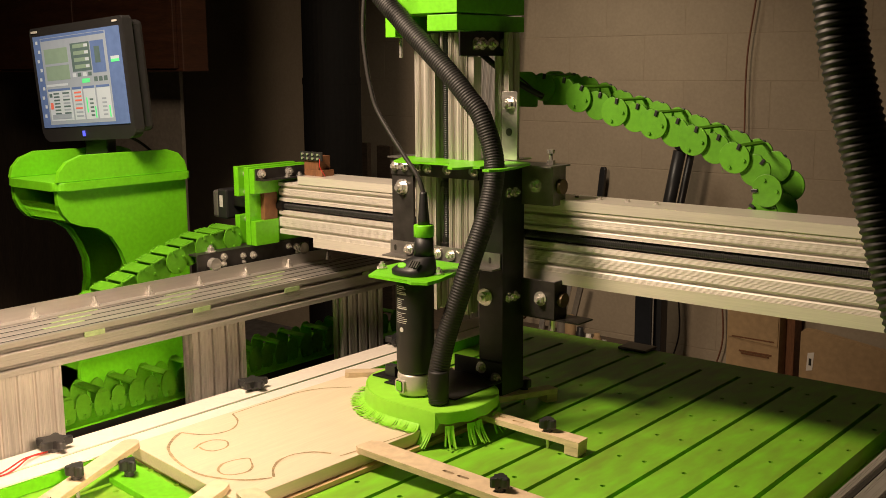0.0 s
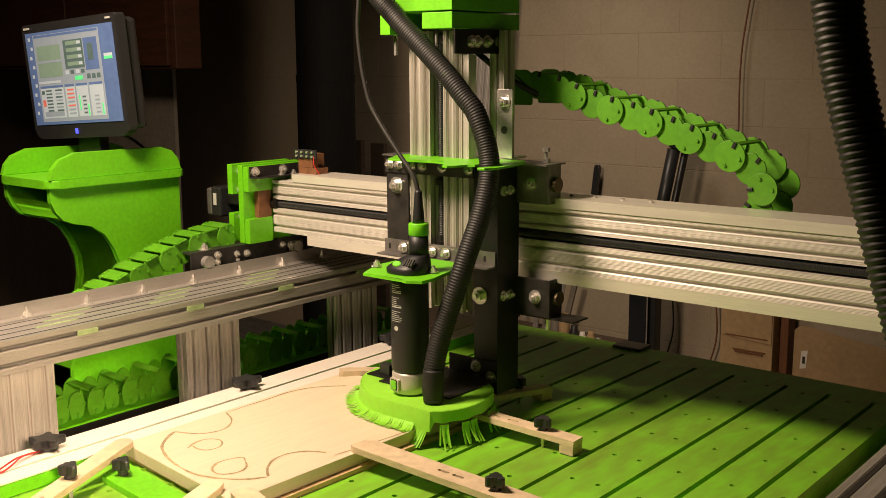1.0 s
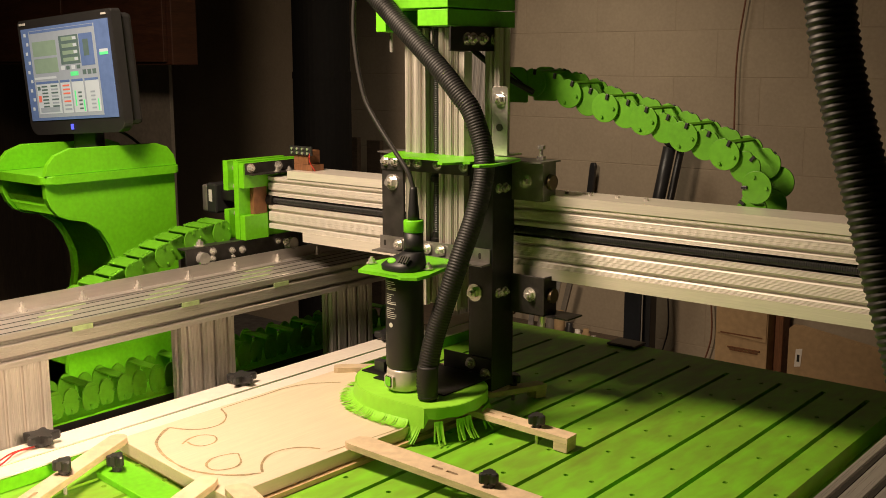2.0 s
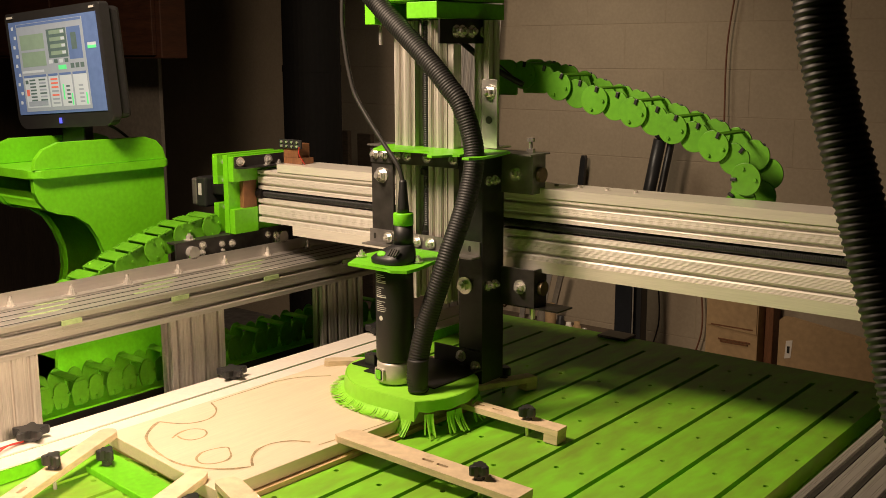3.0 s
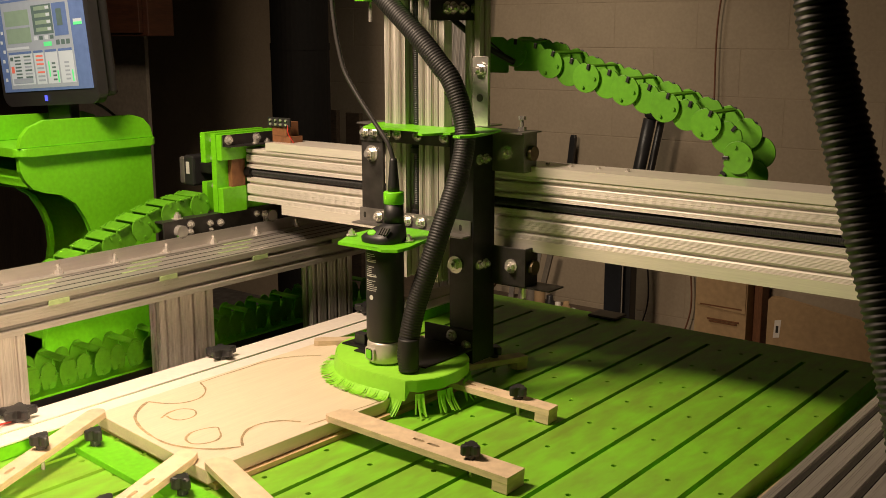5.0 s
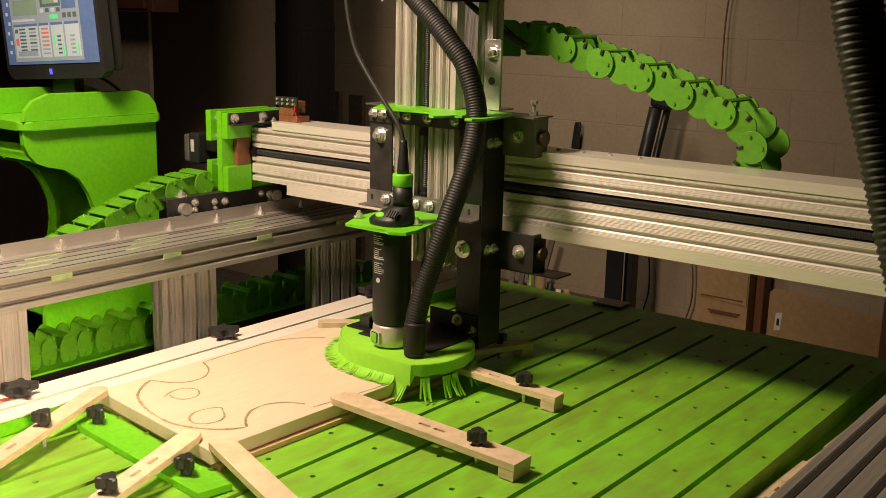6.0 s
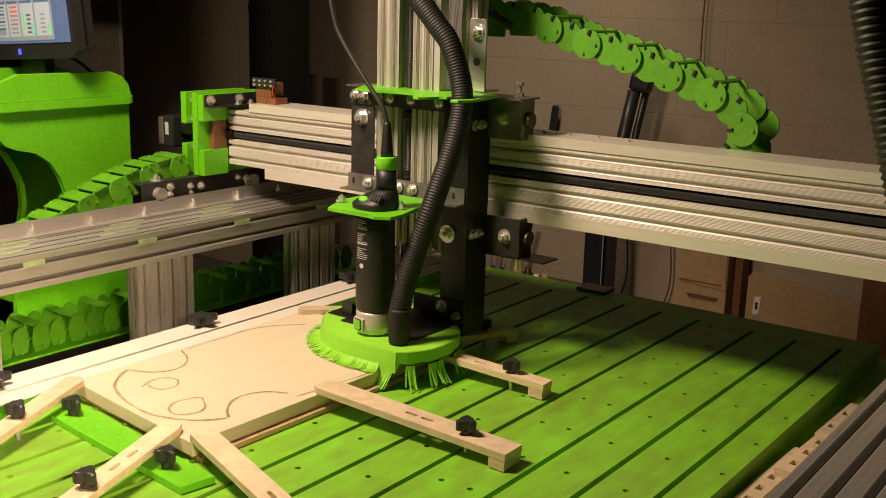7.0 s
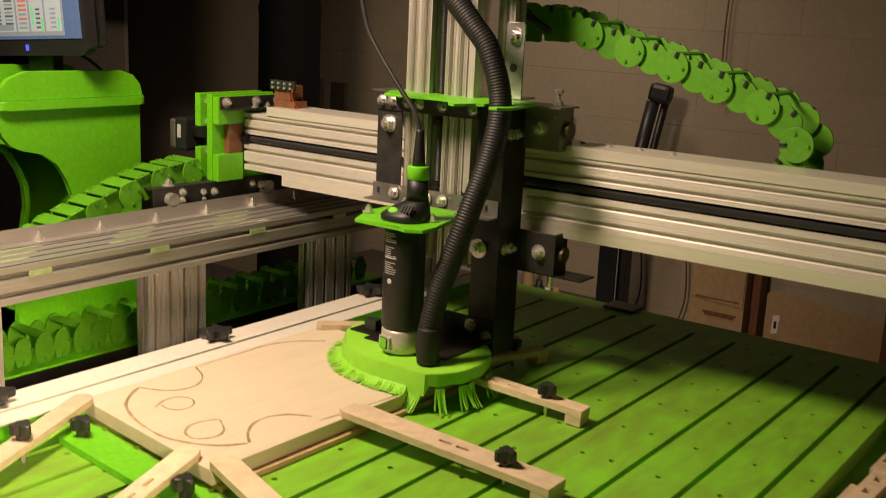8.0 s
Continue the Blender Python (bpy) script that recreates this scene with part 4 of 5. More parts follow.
# dust shoe
shoe = thing("dust_shoe", (0.17 + S, -0.25 + GY, 0.035), "lime green dust shoe with a fringed rubber skirt round the cutter", "dust shoe")
corners = [(0.2415, -0.358), (0.262, -0.335), (0.279, -0.300), (0.283, -0.255), (0.275, -0.205), (0.252, -0.160), (0.205, -0.128), (0.100, -0.115), (0.010, -0.118), (-0.038, -0.142), (-0.056, -0.185), (-0.050, -0.235), (-0.026, -0.280), (0.012, -0.318), (0.060, -0.347), (0.120, -0.360), (0.190, -0.361), (0.240, -0.3585)]
curve = smooth_line([(x, y, 0) for x, y in corners], 4)[:-1]
shape = [(p.x + S, p.y + GY) for p in curve]
part("plate", prism(shape, "z", 0.0745, 0.0795, bevel=0.001), GREEN_RUBBER, shoe)


def outward(outline, k):
    a, b = V3((*outline[k - 1], 0)), V3((*outline[(k + 1) % len(outline)], 0))
    d = (b - a).normalized()
    return V3((d.y, -d.x, 0))


bm = bmesh.new()
rows = []
for k, (x, y) in enumerate(shape):
    n = outward(shape, k)
    p = V3((x, y, 0))
    tight = 0.0 if k > 30 or k < 1 else 1.0
    low_ = 0.050 - 0.013 * min(1, max(0, (k - 40) / 28)) if k > 30 else 0.037 if tight == 0 else 0.0545 + 0.0015 * math.sin(k * 1.3)
    rows.append([bm.verts.new(p + n * e + V3((0, 0, h))) for e, h in ((0.0006, 0.0790), (0.0028, 0.0790), (0.0076 - 0.0052 * tight, low_), (0.0050 - 0.0044 * tight, low_))])
for k in range(len(rows)):
    a, b = rows[k], rows[(k + 1) % len(rows)]
    for j in range(4):
        bm.faces.new((a[j], b[j], b[(j + 1) % 4], a[(j + 1) % 4]))
part("skirt_band", bm, GREEN_RUBBER, shoe)
# fringe of cut rubber strips, splayed where they rest on the board
ring = [V3((x, y, 0)) for x, y in shape]
total, acc = 0.0, []
for k in range(len(ring)):
    acc.append(total)
    total += (ring[(k + 1) % len(ring)] - ring[k]).length
bm = bmesh.new()
count = 330
for j in range(count):
    s_ = total * j / count
    k = max(i for i in range(len(acc)) if acc[i] <= s_)
    a, b = ring[k], ring[(k + 1) % len(ring)]
    d = (b - a).normalized()
    p = a + d * (s_ - acc[k])
    n = V3((d.y, -d.x, 0))
    on_board = p.x < 0.195
    p = p + n * 0.0045
    corner_side = s_ < 0.20
    tail = s_ > total - 0.034
    if random.random() < 0.05 and not tail:
        continue
    if corner_side and not (0.018 < s_ < 0.036 or 0.066 < s_ < 0.108 or s_ > 0.15):
        continue
    if tail:
        on_board = False
    floor_z = TOP + 0.0012 if on_board else 0.0015
    drop = 0.050 - floor_z
    reach = (0.031 + random.uniform(-0.003, 0.004)) if on_board else 0.012 + random.uniform(-0.010, 0.012)
    skew = 0.011 + random.uniform(-0.003, 0.003) if on_board else random.uniform(-0.004, 0.002)
    lift = random.uniform(0.0, 0.003) if on_board else random.uniform(0.002, 0.010)
    if tail:
        reach, skew, lift = 0.020 + random.uniform(-0.003, 0.003), -0.012, random.uniform(0.0, 0.005)
    prof = []
    for q in range(6):
        u = q / 5
        if on_board:
            prof.append((reach * u ** 1.4, 0.0505 - (drop - lift) * min(1, u * 1.5) ** 0.9 + (lift * 0.5 * u)))
        else:
            prof.append((reach * u ** 1.8, 0.0505 - (drop - lift) * u))
    w = 0.0016
    rws = []
    for q, (o, h) in enumerate(prof):
        c = p + n * o + d * skew * q / 5 + V3((0, 0, h))
        rws.append([bm.verts.new(c + d * w * sx + n * 0.0009 * sy) for sx, sy in ((-1, -1), (1, -1), (1, 1), (-1, 1))])
    for a_, b_ in zip(rws, rws[1:]):
        for q in range(4):
            bm.faces.new((a_[q], a_[(q + 1) % 4], b_[(q + 1) % 4], b_[q]))
    bm.faces.new(rws[-1])
part("fringe", bm, GREEN_RUBBER, shoe, "cut rubber fringe", kind="stuff")

# hoses and cords
hose_line = smooth_line([(0.204, -0.286, 0.0835), (0.199, -0.284, 0.128), (0.208, -0.270, 0.212), (0.234, -0.245, 0.325), (0.242, -0.226, 0.380), (0.251, -0.178, 0.488), (0.246, -0.150, 0.579), (0.215, -0.150, 0.670), (0.182, -0.155, 0.713),
                         (0.138, -0.159, 0.760), (0.072, -0.162, 0.819), (-0.002, -0.165, 0.884), (-0.07, -0.17, 0.955), (-0.12, -0.19, 1.08), (-0.16, -0.2, 1.30), (-0.15, -0.2, 1.72)], 12)
hose = thing("dust_hose", (0.204, -0.286, 0.0835), "black ribbed vacuum hose rising from the dust shoe", "hose", "vacuum hoses")
part("tube", sweep(hose_line, 0.0212, 20, ribs=0.0009, pitch=0.0060), BLACK_HOSE, hose, smooth=True)
part("cuff", lathe((0.203, -0.286, 0.0), [(0.0205, 0.0836), (0.0212, 0.085), (0.0222, 0.150), (0.0215, 0.153)], 24), BLACK_HOSE, hose, "smooth black hose cuff", smooth=True)
near_line = smooth_line([(1.16, -0.80, 1.70), (1.153, -0.785, 1.15), (1.176, -0.785, 0.836), (1.239, -0.785, 0.605), (1.290, -0.800, 0.455), (1.35, -0.84, 0.25), (1.42, -0.90, 0.0), (1.46, -0.95, -0.4), (1.47, -1.0, -0.84)], 12)
hose2 = thing("vacuum_hose", (1.47, -1.0, FLOOR_Z), "thick black corrugated vacuum hose hanging beside the machine", "hose", "vacuum hoses")
part("tube", sweep(near_line, 0.0246, 24, ribs=0.0019, pitch=0.0081), NEAR_HOSE, hose2, smooth=True)
cord = smooth_line([(UX, UY, 0.517), (0.116, -0.245, 0.551), (0.077, -0.245, 0.595), (0.029, -0.245, 0.651), (-0.003, -0.245, 0.696), (-0.019, -0.245, 0.742), (-0.029, -0.245, 0.788), (-0.036, -0.245, 0.85), (-0.030, -0.245, 0.93), (-0.01, -0.24, 1.12), (0.03, -0.23, 1.72)], 10)
solo("power_cord", sweep(cord, 0.0048, 10), CABLE_GREY, "dark grey power cord looping up from the router", "cable", smooth=True)
bundle = sweep(smooth_line([(0.06 + S, -0.02 + GY, 0.84), (0.11 + S, -0.02 + GY, 0.80), (0.16 + S, 0.03 + GY, 0.745), (0.20 + S, 0.08 + GY, 0.71)], 8), 0.007, 10)
sweep(smooth_line([(0.10 + S, 0.01 + GY, 0.84), (0.145 + S, 0.02 + GY, 0.78), (0.19 + S, 0.08 + GY, 0.715)], 8), 0.002, 6, bm=bundle)
solo("motor_cable", bundle, BLACK_PLASTIC, "black motor cables drooping into the drag chain", "cable", smooth=True)
for k, dy in enumerate((0.0, 0.012)):
    wr = sweep(smooth_line([(-0.30, -0.905 + dy, 0.034), (-0.285, -0.95 + dy, 0.040), (-0.262 + 0.01 * k, -1.02 + dy, 0.034), (-0.29, -1.10, 0.034), (-0.36, -1.22 + dy, 0.034)], 8), 0.0018, 6)
    solo("red_wire", wr, RED_WIRE, "thin red wire trailing over the white fence", "wire", "red wires", smooth=True)

# console stand and monitor
st = thing("console_stand", (-1.10, -0.28, FLOOR_Z), "lime green painted console stand with a rimmed curved shelf", "stand")
SIDE = [(-0.485, 0.4695), (-0.483, 0.433), (-0.472, 0.408), (-0.452, 0.385), (-0.421, 0.372), (-0.372, 0.362), (-0.332, 0.334), (-0.306, 0.292), (-0.288, 0.245), (-0.285, 0.190), (-0.298, 0.130), (-0.340, 0.085), (-0.400, 0.060), (-0.440, 0.030), (-0.452, -0.02), (-0.452, FLOOR_Z + 0.02), (-0.085, FLOOR_Z + 0.02), (-0.085, 0.4695)]
part("side_panel", prism(SIDE, "x", -0.920, -0.903, bevel=0.001), GREEN, st)
part("side_panel", prism(SIDE, "x", -1.135, -1.118, bevel=0.001), GREEN, st)
part("back_panel", box(-1.1175, -0.9205, -0.105, -0.090, FLOOR_Z, 0.4695), GREEN, st)
front = SIDE[1:16]
bm = bmesh.new()
fr = [[bm.verts.new((x, y + 0.012, z_)) for y, z_ in front] for x in (-1.1175, -0.9205)]
for k in range(len(front) - 1):
    bm.faces.new((fr[0][k], fr[0][k + 1], fr[1][k + 1], fr[1][k]))
bmesh.ops.solidify(bm, geom=bm.faces, thickness=0.006)
part("curved_front", bm, GREEN, st, smooth=True)
part("shelf", prism(rounded(-1.145, -0.885, -0.495, -0.075, [0.03, 0.03, 0.02, 0.02]), "z", 0.470, 0.492, bevel=0.003), GREEN, st)
rim = [(-0.490, 0.4925), (-0.482, 0.520), (-0.460, 0.543), (-0.415, 0.559), (-0.150, 0.557), (-0.115, 0.545), (-0.094, 0.522), (-0.086, 0.4925)]
part("rim", prism(rim, "x", -0.905, -0.890, bevel=0.001), GREEN, st)
part("rim", prism(rim, "x", -1.137, -1.122, bevel=0.001), GREEN, st)
part("plinth", box(-1.18, -0.86, -0.50, -0.05, FLOOR_Z, FLOOR_Z + 0.04, 0.004), GREEN, st)

mon = thing("monitor", (-1.03, -0.25, 0.4922), "black flat-panel monitor showing a control program on a blue desktop", "monitor")
MM = Matrix.Translation((-1.042, -0.312, 0.752)) @ Matrix.Rotation(radians(3.0), 4, "Z") @ Matrix.Rotation(radians(-3.6), 4, "Y") @ Matrix.Rotation(radians(2.0), 4, "X")
W, Hh = 0.212, 0.131


def mbox(x0, x1, y0, y1, z0, z1, bevel=0.0):
    return turn(box(x0, x1, y0, y1, z0, z1, bevel), MM)


part("bezel", turn(prism(rounded(-W, W, -Hh - 0.036, Hh + 0.020, [0.03, 0.03, 0.008, 0.008]), "y", 0.0, 0.030, bevel=0.003), MM), BLACK_PLASTIC, mon)
part("back_shell", mbox(-W + 0.012, W - 0.012, 0.0305, 0.075, -Hh - 0.02, Hh + 0.01, 0.012), BLACK_PLASTIC, mon)
part("neck", box(-1.10, -0.99, -0.275, -0.245, 0.508, 0.66, 0.004), BLACK_PLASTIC, mon)
part("base", prism(rounded(-1.13, -0.93, -0.34, -0.16, 0.06), "z", 0.4925, 0.510, bevel=0.004), BLACK_PLASTIC, mon)
part("logo_mark", mbox(-0.018, -0.007, -0.003, -0.0015, -Hh - 0.024, -Hh - 0.009, 0.0), LED_BLUE, mon, "glowing blue power mark")
part("badge", mbox(-W + 0.012, -W + 0.040, -0.003, -0.0015, Hh + 0.006, Hh + 0.012), PRINT, mon)
part("badge", mbox(W - 0.040, W - 0.020, -0.003, -0.0015, Hh + 0.006, Hh + 0.011), PRINT, mon)
scr = part("screen", mbox(-W + 0.016, W - 0.016, -0.0025, -0.0008, -Hh + 0.004, Hh - 0.004), SCREEN_BLUE, mon, "lit screen with a blue desktop")
SW, SH = W - 0.016, Hh - 0.004


def ui(u0, u1, v0, v1, m_, d=1):
    """A lit patch of the screen, from shares of its width and height."""
    y = -0.0026 - 0.0004 * d
    part("screen_patch", mbox(-SW + 2 * SW * u0, -SW + 2 * SW * u1, y, y + 0.0003, SH - 2 * SH * v1, SH - 2 * SH * v0), m_, scr)


ui(0.09, 0.85, 0.03, 0.97, SCREEN_GREY)
ui(0.10, 0.84, 0.035, 0.06, SCREEN_BLUE, 2)
ui(0.12, 0.40, 0.15, 0.49, SCREEN_OLIVE, 2)
ui(0.12, 0.40, 0.31, 0.335, SCREEN_GREY, 3)
ui(0.44, 0.66, 0.12, 0.42, SCREEN_DARK, 2)
for k in range(4):
    ui(0.47, 0.64, 0.135 + 0.072 * k, 0.175 + 0.072 * k, SCREEN_OLIVE, 3)
    ui(0.60, 0.64, 0.14 + 0.072 * k, 0.17 + 0.072 * k, SCREEN_WHITE, 4)
ui(0.67, 0.82, 0.12, 0.45, SCREEN_BLUE, 2)
ui(0.71, 0.77, 0.18, 0.35, SCREEN_DARK, 3)
for k in range(4):
    ui(0.43 + 0.06 * k, 0.47 + 0.06 * k, 0.435, 0.475, SCREEN_DARK if k % 2 else SCREEN_WHITE, 2)
for k in range(3):
    ui(0.67 + 0.055 * k, 0.71 + 0.055 * k, 0.49, 0.54, SCREEN_DARK, 2)
ui(0.53, 0.62, 0.50, 0.545, SCREEN_GREEN, 2)
ui(0.10, 0.36, 0.53, 0.555, SCREEN_WHITE, 2)
for u0, u1 in ((0.11, 0.38), (0.40, 0.51), (0.53, 0.66), (0.68, 0.83)):
    ui(u0, u1, 0.58, 0.93, SCREEN_WHITE, 2)
    ui(u0, u1, 0.58, 0.605, SCREEN_BLUE, 3)
random.seed(9)
for k in range(7):
    ui(0.17, 0.24, 0.625 + 0.036 * k, 0.642 + 0.036 * k, SCREEN_DARK, 3)
    ui(0.28, 0.36, 0.625 + 0.036 * k, 0.642 + 0.036 * k, SCREEN_GREY if k % 2 else SCREEN_DARK, 3)
    ui(0.42, 0.50, 0.63 + 0.042 * k, 0.648 + 0.042 * k, SCREEN_RED if k in (0, 1, 2, 4) else SCREEN_GREY, 3)
    if k > 1:
        ui(0.59, 0.63, 0.63 + 0.042 * k, 0.648 + 0.042 * k, SCREEN_DARK, 3)
        ui(0.73, 0.78, 0.63 + 0.042 * k, 0.648 + 0.042 * k, SCREEN_GREY, 3)
ui(0.55, 0.565, 0.70, 0.86, SCREEN_GREEN, 3)
ui(0.64, 0.655, 0.80, 0.92, SCREEN_GREEN, 3)
ui(0.80, 0.815, 0.80, 0.92, SCREEN_GREEN, 3)
ui(0.12, 0.155, 0.63, 0.67, SCREEN_DARK, 3)
ui(0.12, 0.155, 0.73, 0.80, SCREEN_RED, 3)
ui(0.13, 0.36, 0.86, 0.91, SCREEN_GREY, 4)
ui(0.88, 0.97, 0.30, 0.36, SCREEN_WHITE, 1)
ui(0.88, 0.97, 0.33, 0.36, SCREEN_GREEN, 2)
for k in range(9):
    ui(0.03 + 0.02 * (k % 2), 0.055 + 0.02 * (k % 2), 0.05 + 0.10 * k, 0.085 + 0.10 * k, SCREEN_WHITE, 1)
mc = sweep(smooth_line([(-0.97, -0.235, 0.60), (-0.94, -0.20, 0.575), (-0.93, -0.13, 0.515), (-0.93, -0.10, 0.4975)], 8), 0.004, 8)
solo("monitor_cable", mc, BLACK_PLASTIC, "black cable from the monitor to the shelf", "cable", smooth=True)

# against the walls
pipe = thing("stove_pipe", (-1.895, 1.47, FLOOR_Z), "matt black round stove pipe rising to the ceiling", "stove pipe")
part("pipe", lathe((-1.895, 1.47, FLOOR_Z), [(0.131, 0.0), (0.131, 1.55), (0.133, 1.55), (0.133, 1.58), (0.129, 1.58), (0.129, 2.6)], 36), PIPE_BLACK, pipe, smooth=False)
cab = thing("wall_cabinet", (-3.0, 0.7, 0.78), "dark reddish wooden cabinet hanging on the wall", "cabinet")
part("body", box(-3.6, -2.08, 0.80, 0.93, 0.762, 1.70, 0.004), CHERRY, cab)
part("door", box(-3.58, -2.86, 0.779, 0.7995, 0.775, 1.69, 0.003), CHERRY, cab)
part("door", box(-2.845, -2.11, 0.779, 0.7995, 0.775, 1.69, 0.003), CHERRY, cab)
part("wall_cleat", box(-5.0, -3.6, 0.82, 0.92, 0.9, 1.0), CHERRY, cab)
pp = thing("pale_sheet", (-2.6, 1.2, FLOOR_Z), "pale sheet of board standing upright in the shade", "board")
part("sheet", box(-3.2, -2.60, 1.16, 1.18, FLOOR_Z, 0.80, 0.002), PALE_PANEL, pp)
part("screw", rod((-2.66, 1.1595, 0.70), (-2.66, 1.157, 0.70), 0.006, 8), STEEL, pp)
for k, x in enumerate((-2.53, -2.36)):
    solo("wood_offcut", box(x - 0.05, x + 0.05, 2.30, 2.33, FLOOR_Z, 0.36 - 0.01 * k, 0.003), SHELF_WOOD, "dark wood offcut standing against the block wall", "wood", "offcuts")

bench = thing("low_bench", (-1.2, 2.25, FLOOR_Z), "low rough wooden bench along the block wall", "bench")
part("top", box(-2.2, -0.70, 2.02, 2.42, -0.56, -0.525, 0.003), SHELF_WOOD, bench)
for x in (-2.15, -1.45, -0.76):
    part("leg", box(x - 0.03, x + 0.03, 2.06, 2.12, FLOOR_Z, -0.5605), SHELF_WOOD, bench)
for k in range(6):
    x = -1.835 + 0.045 * k
    m = Matrix.Translation((x, 2.30, -0.525)) @ Matrix.Rotation(radians(-2.4), 4, "X") @ Matrix.Rotation(radians(3.4), 4, "Y")
    prof = slotted(0.038, 0.038, 1, 1, slot=0.008, deep=0.009)
    solo("aluminium_bar", turn(prism(prof, "z", 0.0, 2.1 + 0.02 * (k % 3)), m), ALU_POST, "long aluminium extrusion bar leaning on the wall", "metal bar", "leaning bars")
for k in range(4):
    x = -1.33 + 0.055 * k
    m = Matrix.Translation((x, 2.33, -0.525)) @ Matrix.Rotation(radians(8 + 2 * k), 4, "Y")
    solo("metal_strip", turn(box(-0.014, 0.014, -0.006, 0.006, 0, 0.34 - 0.02 * k, 0.001), m), STEEL if k % 2 == 0 else PALE_PANEL, "short metal strip leaning on the wall", "metal bar", "short strips")
for k, (x, h, r, m_) in enumerate(((-1.10, 0.13, 0.022, PALE_PANEL), (-1.05, 0.15, 0.026, CARD), (-0.995, 0.10, 0.022, BLACK_PLASTIC), (-0.95, 0.075, 0.018, WHITE), (-0.905, 0.085, 0.020, CARD), (-0.865, 0.06, 0.016, STEEL))):
    solo("small_jar", lathe((x, 2.16, -0.525), [(r * 0.9, 0.0), (r, 0.004), (r, h * 0.72), (r * 0.7, h * 0.82), (r * 0.7, h)], 16), m_, "small jar or tin on the low bench", "jar", "jars on the bench", smooth=True)
for k in range(3):
    x = -1.60 + 0.11 * k
    bm = lathe((x, 2.20, -0.525), [(0.030, 0), (0.030, 0.01), (0.008, 0.02), (0.010, 0.10), (0.018, 0.13), (0.008, 0.16), (0.010, 0.25), (0.020, 0.30), (0.014, 0.33)], 14)
    for sg in (-1, 1):
        sweep(smooth_line([(x, 2.20, -0.42), (x + sg * 0.04, 2.20, -0.44), (x + sg * 0.055, 2.20, -0.38), (x + sg * 0.04, 2.20, -0.33)], 6), 0.005, 8, bm=bm)
    solo("candle_stand", bm, BRONZE, "dark bronze scrolled metal stand", "metal stand", "scrolled stands", smooth=True)
pole = thing("black_stand", (-0.65, 2.16, FLOOR_Z), "black upright tool stand leaning towards the block wall", "tool stand")
LM = Matrix.Translation((-0.785, 2.16, FLOOR_Z)) @ Matrix.Rotation(radians(9.0), 4, "Y") @ Matrix.Rotation(radians(-4), 4, "X")
part("lower_case", box(-0.690, -0.606, 2.12, 2.20, FLOOR_Z, -0.06, 0.006), POLE_BLUE, pole)
part("back_case", box(-0.605, -0.574, 2.15, 2.21, FLOOR_Z + 0.03, -0.08, 0.006), BLACK_PLASTIC, pole)
part("tube", turn(rod((0.02, 0.01, 0.80), (0.02, 0.01, 1.28), 0.028, 16), LM), BLACK_PLASTIC, pole, smooth=True)
part("second_tube", turn(rod((0.070, 0.02, 0.70), (0.070, 0.02, 1.30), 0.016, 12), LM), BLACK_STEEL, pole, smooth=True)
part("head", turn(box(-0.005, 0.090, -0.02, 0.05, 1.28, 1.36, 0.02), LM), BLACK_PLASTIC, pole)
part("band", turn(rod((0.045, 0.012, 1.0), (0.045, 0.012, 1.04), 0.058, 16), LM), BLACK_STEEL, pole)
part("scale", box(-0.598, -0.594, 2.114, 2.119, -0.50, -0.10), STEEL, pole)

stop = thing("edge_clamp", (0.17, 0.61, 0.0), "black clamp foot gripping the table's far edge", "clamp")
part("foot", box(0.125, 0.212, 0.580, 0.648, 0.0008, 0.0085, 0.003), BLACK_PLASTIC, stop)
part("jaw", box(0.150, 0.190, 0.6345, 0.6478, -0.08, 0.0005, 0.002), BLACK_PLASTIC, stop)

carton_ = thing("cardboard_box", (-0.21, 2.36, FLOOR_Z), "brown cardboard box standing by the wall", "cardboard box", "cardboard boxes")
part("carton", box(-0.335, -0.100, 2.30, 2.43, FLOOR_Z, -0.200, 0.003), CARD, carton_)
part("flap", prism([(-0.330, -0.205), (-0.105, -0.205), (-0.105, -0.40), (-0.330, -0.385)], "y", 2.2955, 2.2995), CARD, carton_)
for zz, x0, x1 in ((-0.445, -0.275, -0.13), (-0.455, -0.265, -0.14), (-0.385, -0.31, -0.12)):
    part("printed_line", box(x0, x1, 2.2948, 2.2954 if zz > -0.4 else 2.2996, zz, zz + 0.006), BROWN_BLOCK, carton_)
# narrow dark brown upright along the carton's right edge
upright_ = box(-0.098, -0.062, 2.37, 2.45, FLOOR_Z, -0.16, 0.003)
solo("wood_post", upright_, BROWN_BLOCK, "dark brown upright strip at the right side of the cardboard box", "wood")
sheet_ = thing("cardboard_sheet", (0.40, 2.33, FLOOR_Z), "large flat cardboard sheet with a white label, its top sloping", "cardboard")
part("sheet", prism([(-0.010, FLOOR_Z), (0.80, FLOOR_Z), (0.80, -0.42), (0.443, -0.362), (0.040, -0.305), (0.005, -0.305), (-0.010, -0.320)], "y", 2.30, 2.33, bevel=0.002), CARD, sheet_)
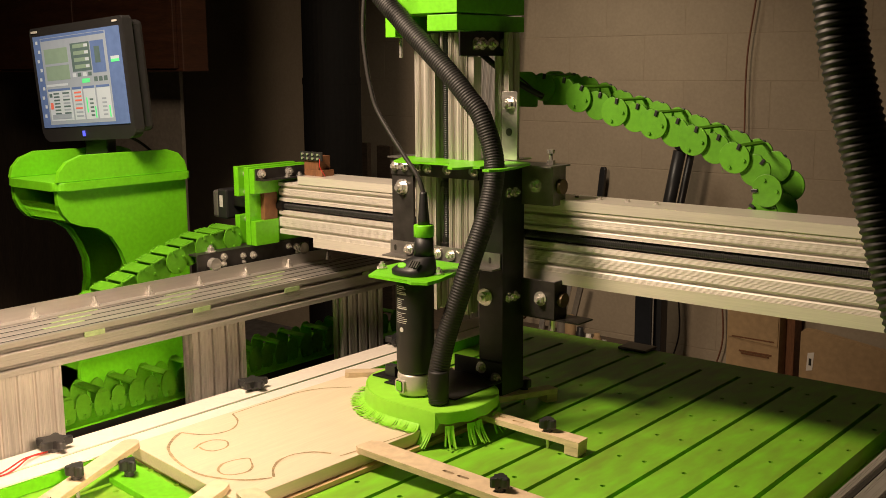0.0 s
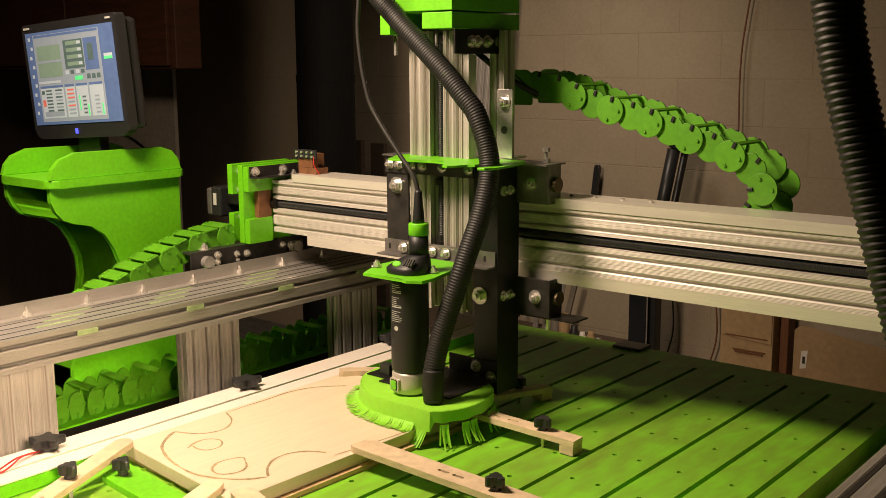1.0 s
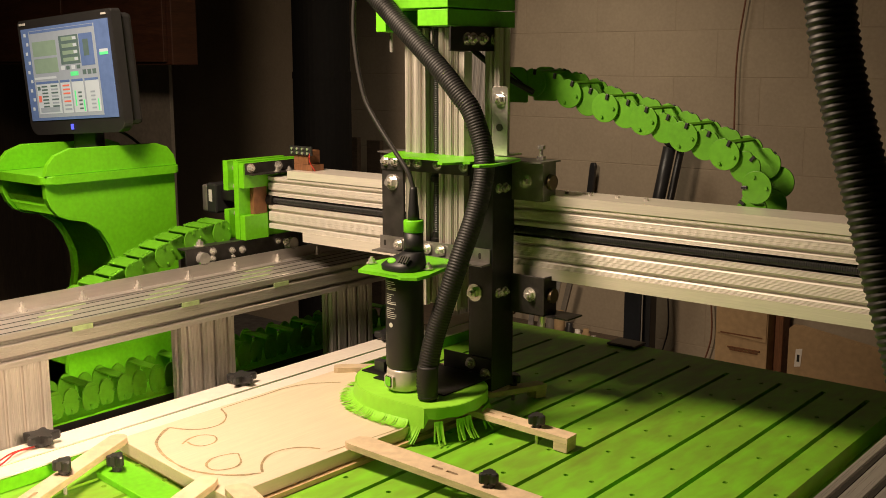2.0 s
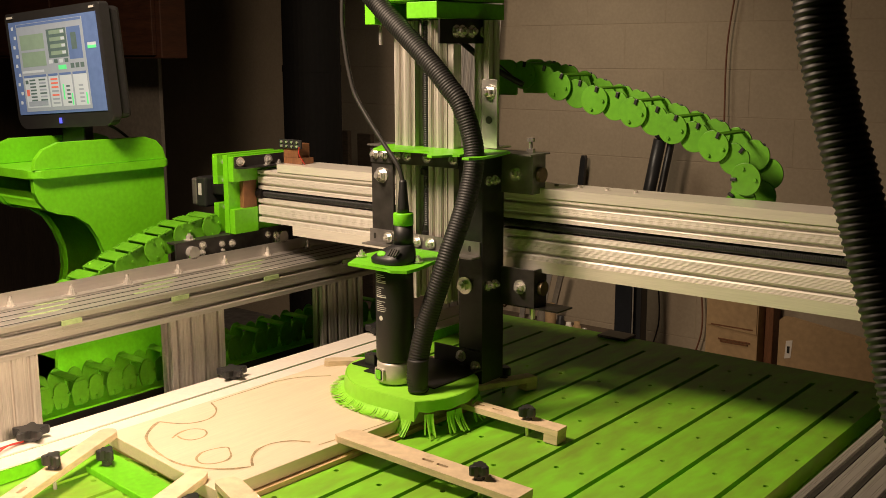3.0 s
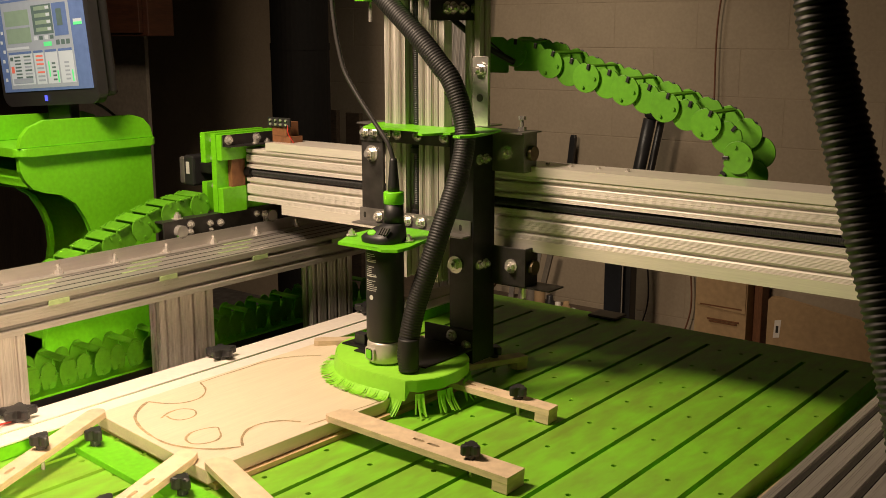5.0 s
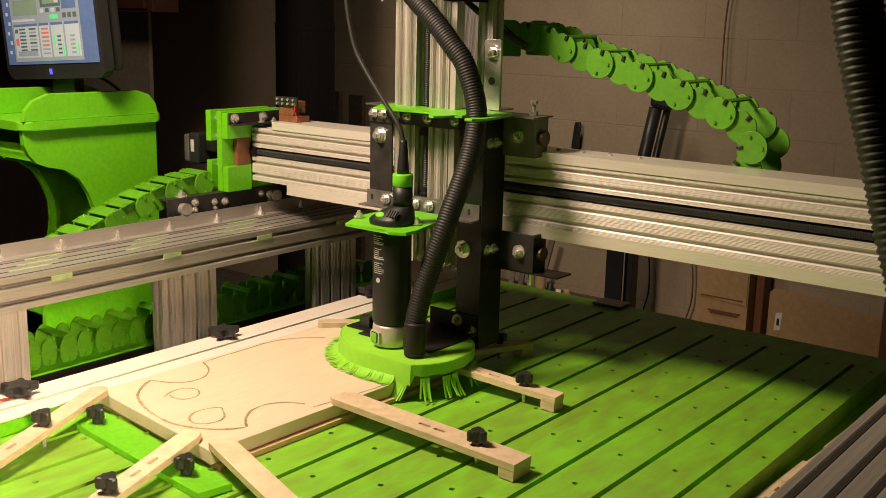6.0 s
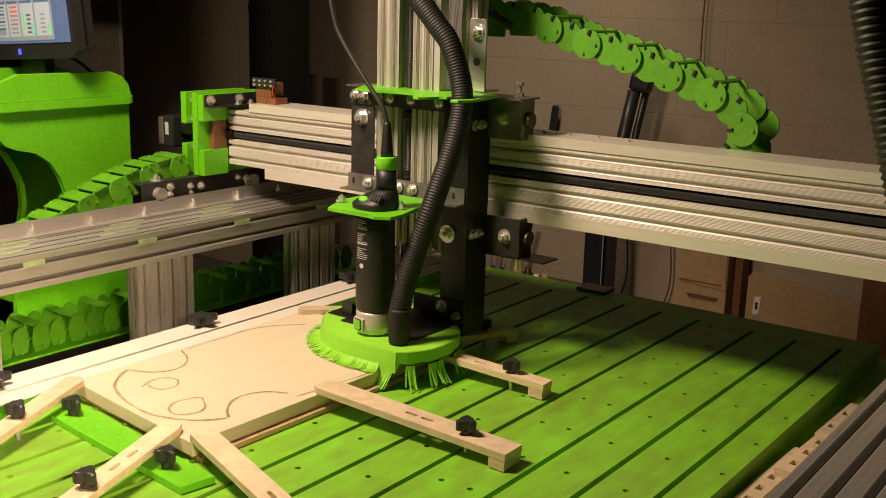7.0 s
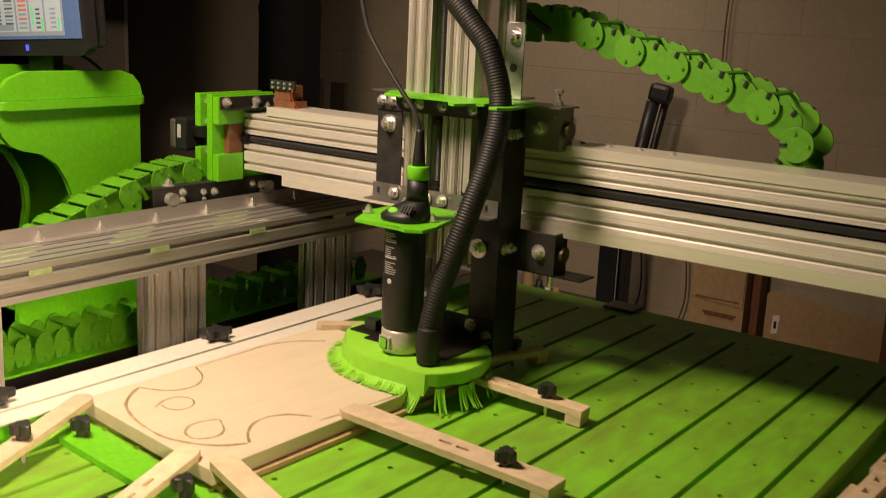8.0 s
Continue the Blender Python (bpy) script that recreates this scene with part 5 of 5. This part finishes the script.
part("label_sticker", prism([(0.020, -0.480), (0.046, -0.474), (0.051, -0.397), (0.024, -0.403)], "y", 2.2985, 2.2998), WHITE, sheet_, "white shipping label")
part("label_print", box(0.030, 0.041, 2.2978, 2.2984, -0.455, -0.425), SLOT_DARK, sheet_)
plank_ = box(0.46, 0.62, 2.24, 2.27, FLOOR_Z, -0.20, 0.003)
solo("reddish_plank", plank_, BROWN_BLOCK, "reddish wooden plank standing before the cardboard sheet", "wood")
for x, z0, z1, mt in ((-0.345, 0.42, 1.70, WIRE_BROWN), (-0.660, -0.80, -0.20, BLACK_PLASTIC), (-0.445, -0.80, -0.20, WIRE_BROWN)):
    ln = smooth_line([(x + 0.02, 2.42, z1), (x + 0.035, 2.425, z1 * 0.6 + z0 * 0.4), (x - 0.005, 2.425, z1 * 0.3 + z0 * 0.7), (x, 2.42, z0)], 8)
    solo("hanging_wire", sweep(ln, 0.004, 6), mt, "thin cord hanging down the block wall", "wire", "hanging cords", smooth=True)
tl = thing("hanging_tool", (-1.045, 2.41, 0.05), "slim black hand tool hanging on the block wall", "tool")
part("handle", prism([(-1.085, 0.02), (-1.055, 0.02), (-1.025, 0.285), (-1.030, 0.300), (-1.050, 0.300), (-1.056, 0.285)], "y", 2.405, 2.425, bevel=0.003), BLACK_PLASTIC, tl)
# ---- small pieces of the wall, last ----
block_mesh = None
course, bw = 0.2032, 0.4064
z = 0.298 - course * 6 + 0.0
row = 0
while z < 1.75:
    x = -2.9 + (bw / 2 if row % 2 else 0)
    while x < 1.6:
        if z + course > FLOOR_Z + 0.05:
            if block_mesh is None:
                tmp = part("block", box(-bw / 2 + 0.002, bw / 2 - 0.002, -0.02, 0.02, -course / 2 + 0.002, course / 2 - 0.002, 0.0012), BLOCK, WALL_BACK)
                block_mesh = tmp
                ob = tmp
            else:
                ob = new("block", block_mesh.data)
                ob.parent = WALL_BACK
            ob.location = (x + bw / 2, 2.4888 + random.uniform(-0.0003, 0.0003), z + course / 2)
        x += bw
    z += course
    row += 1
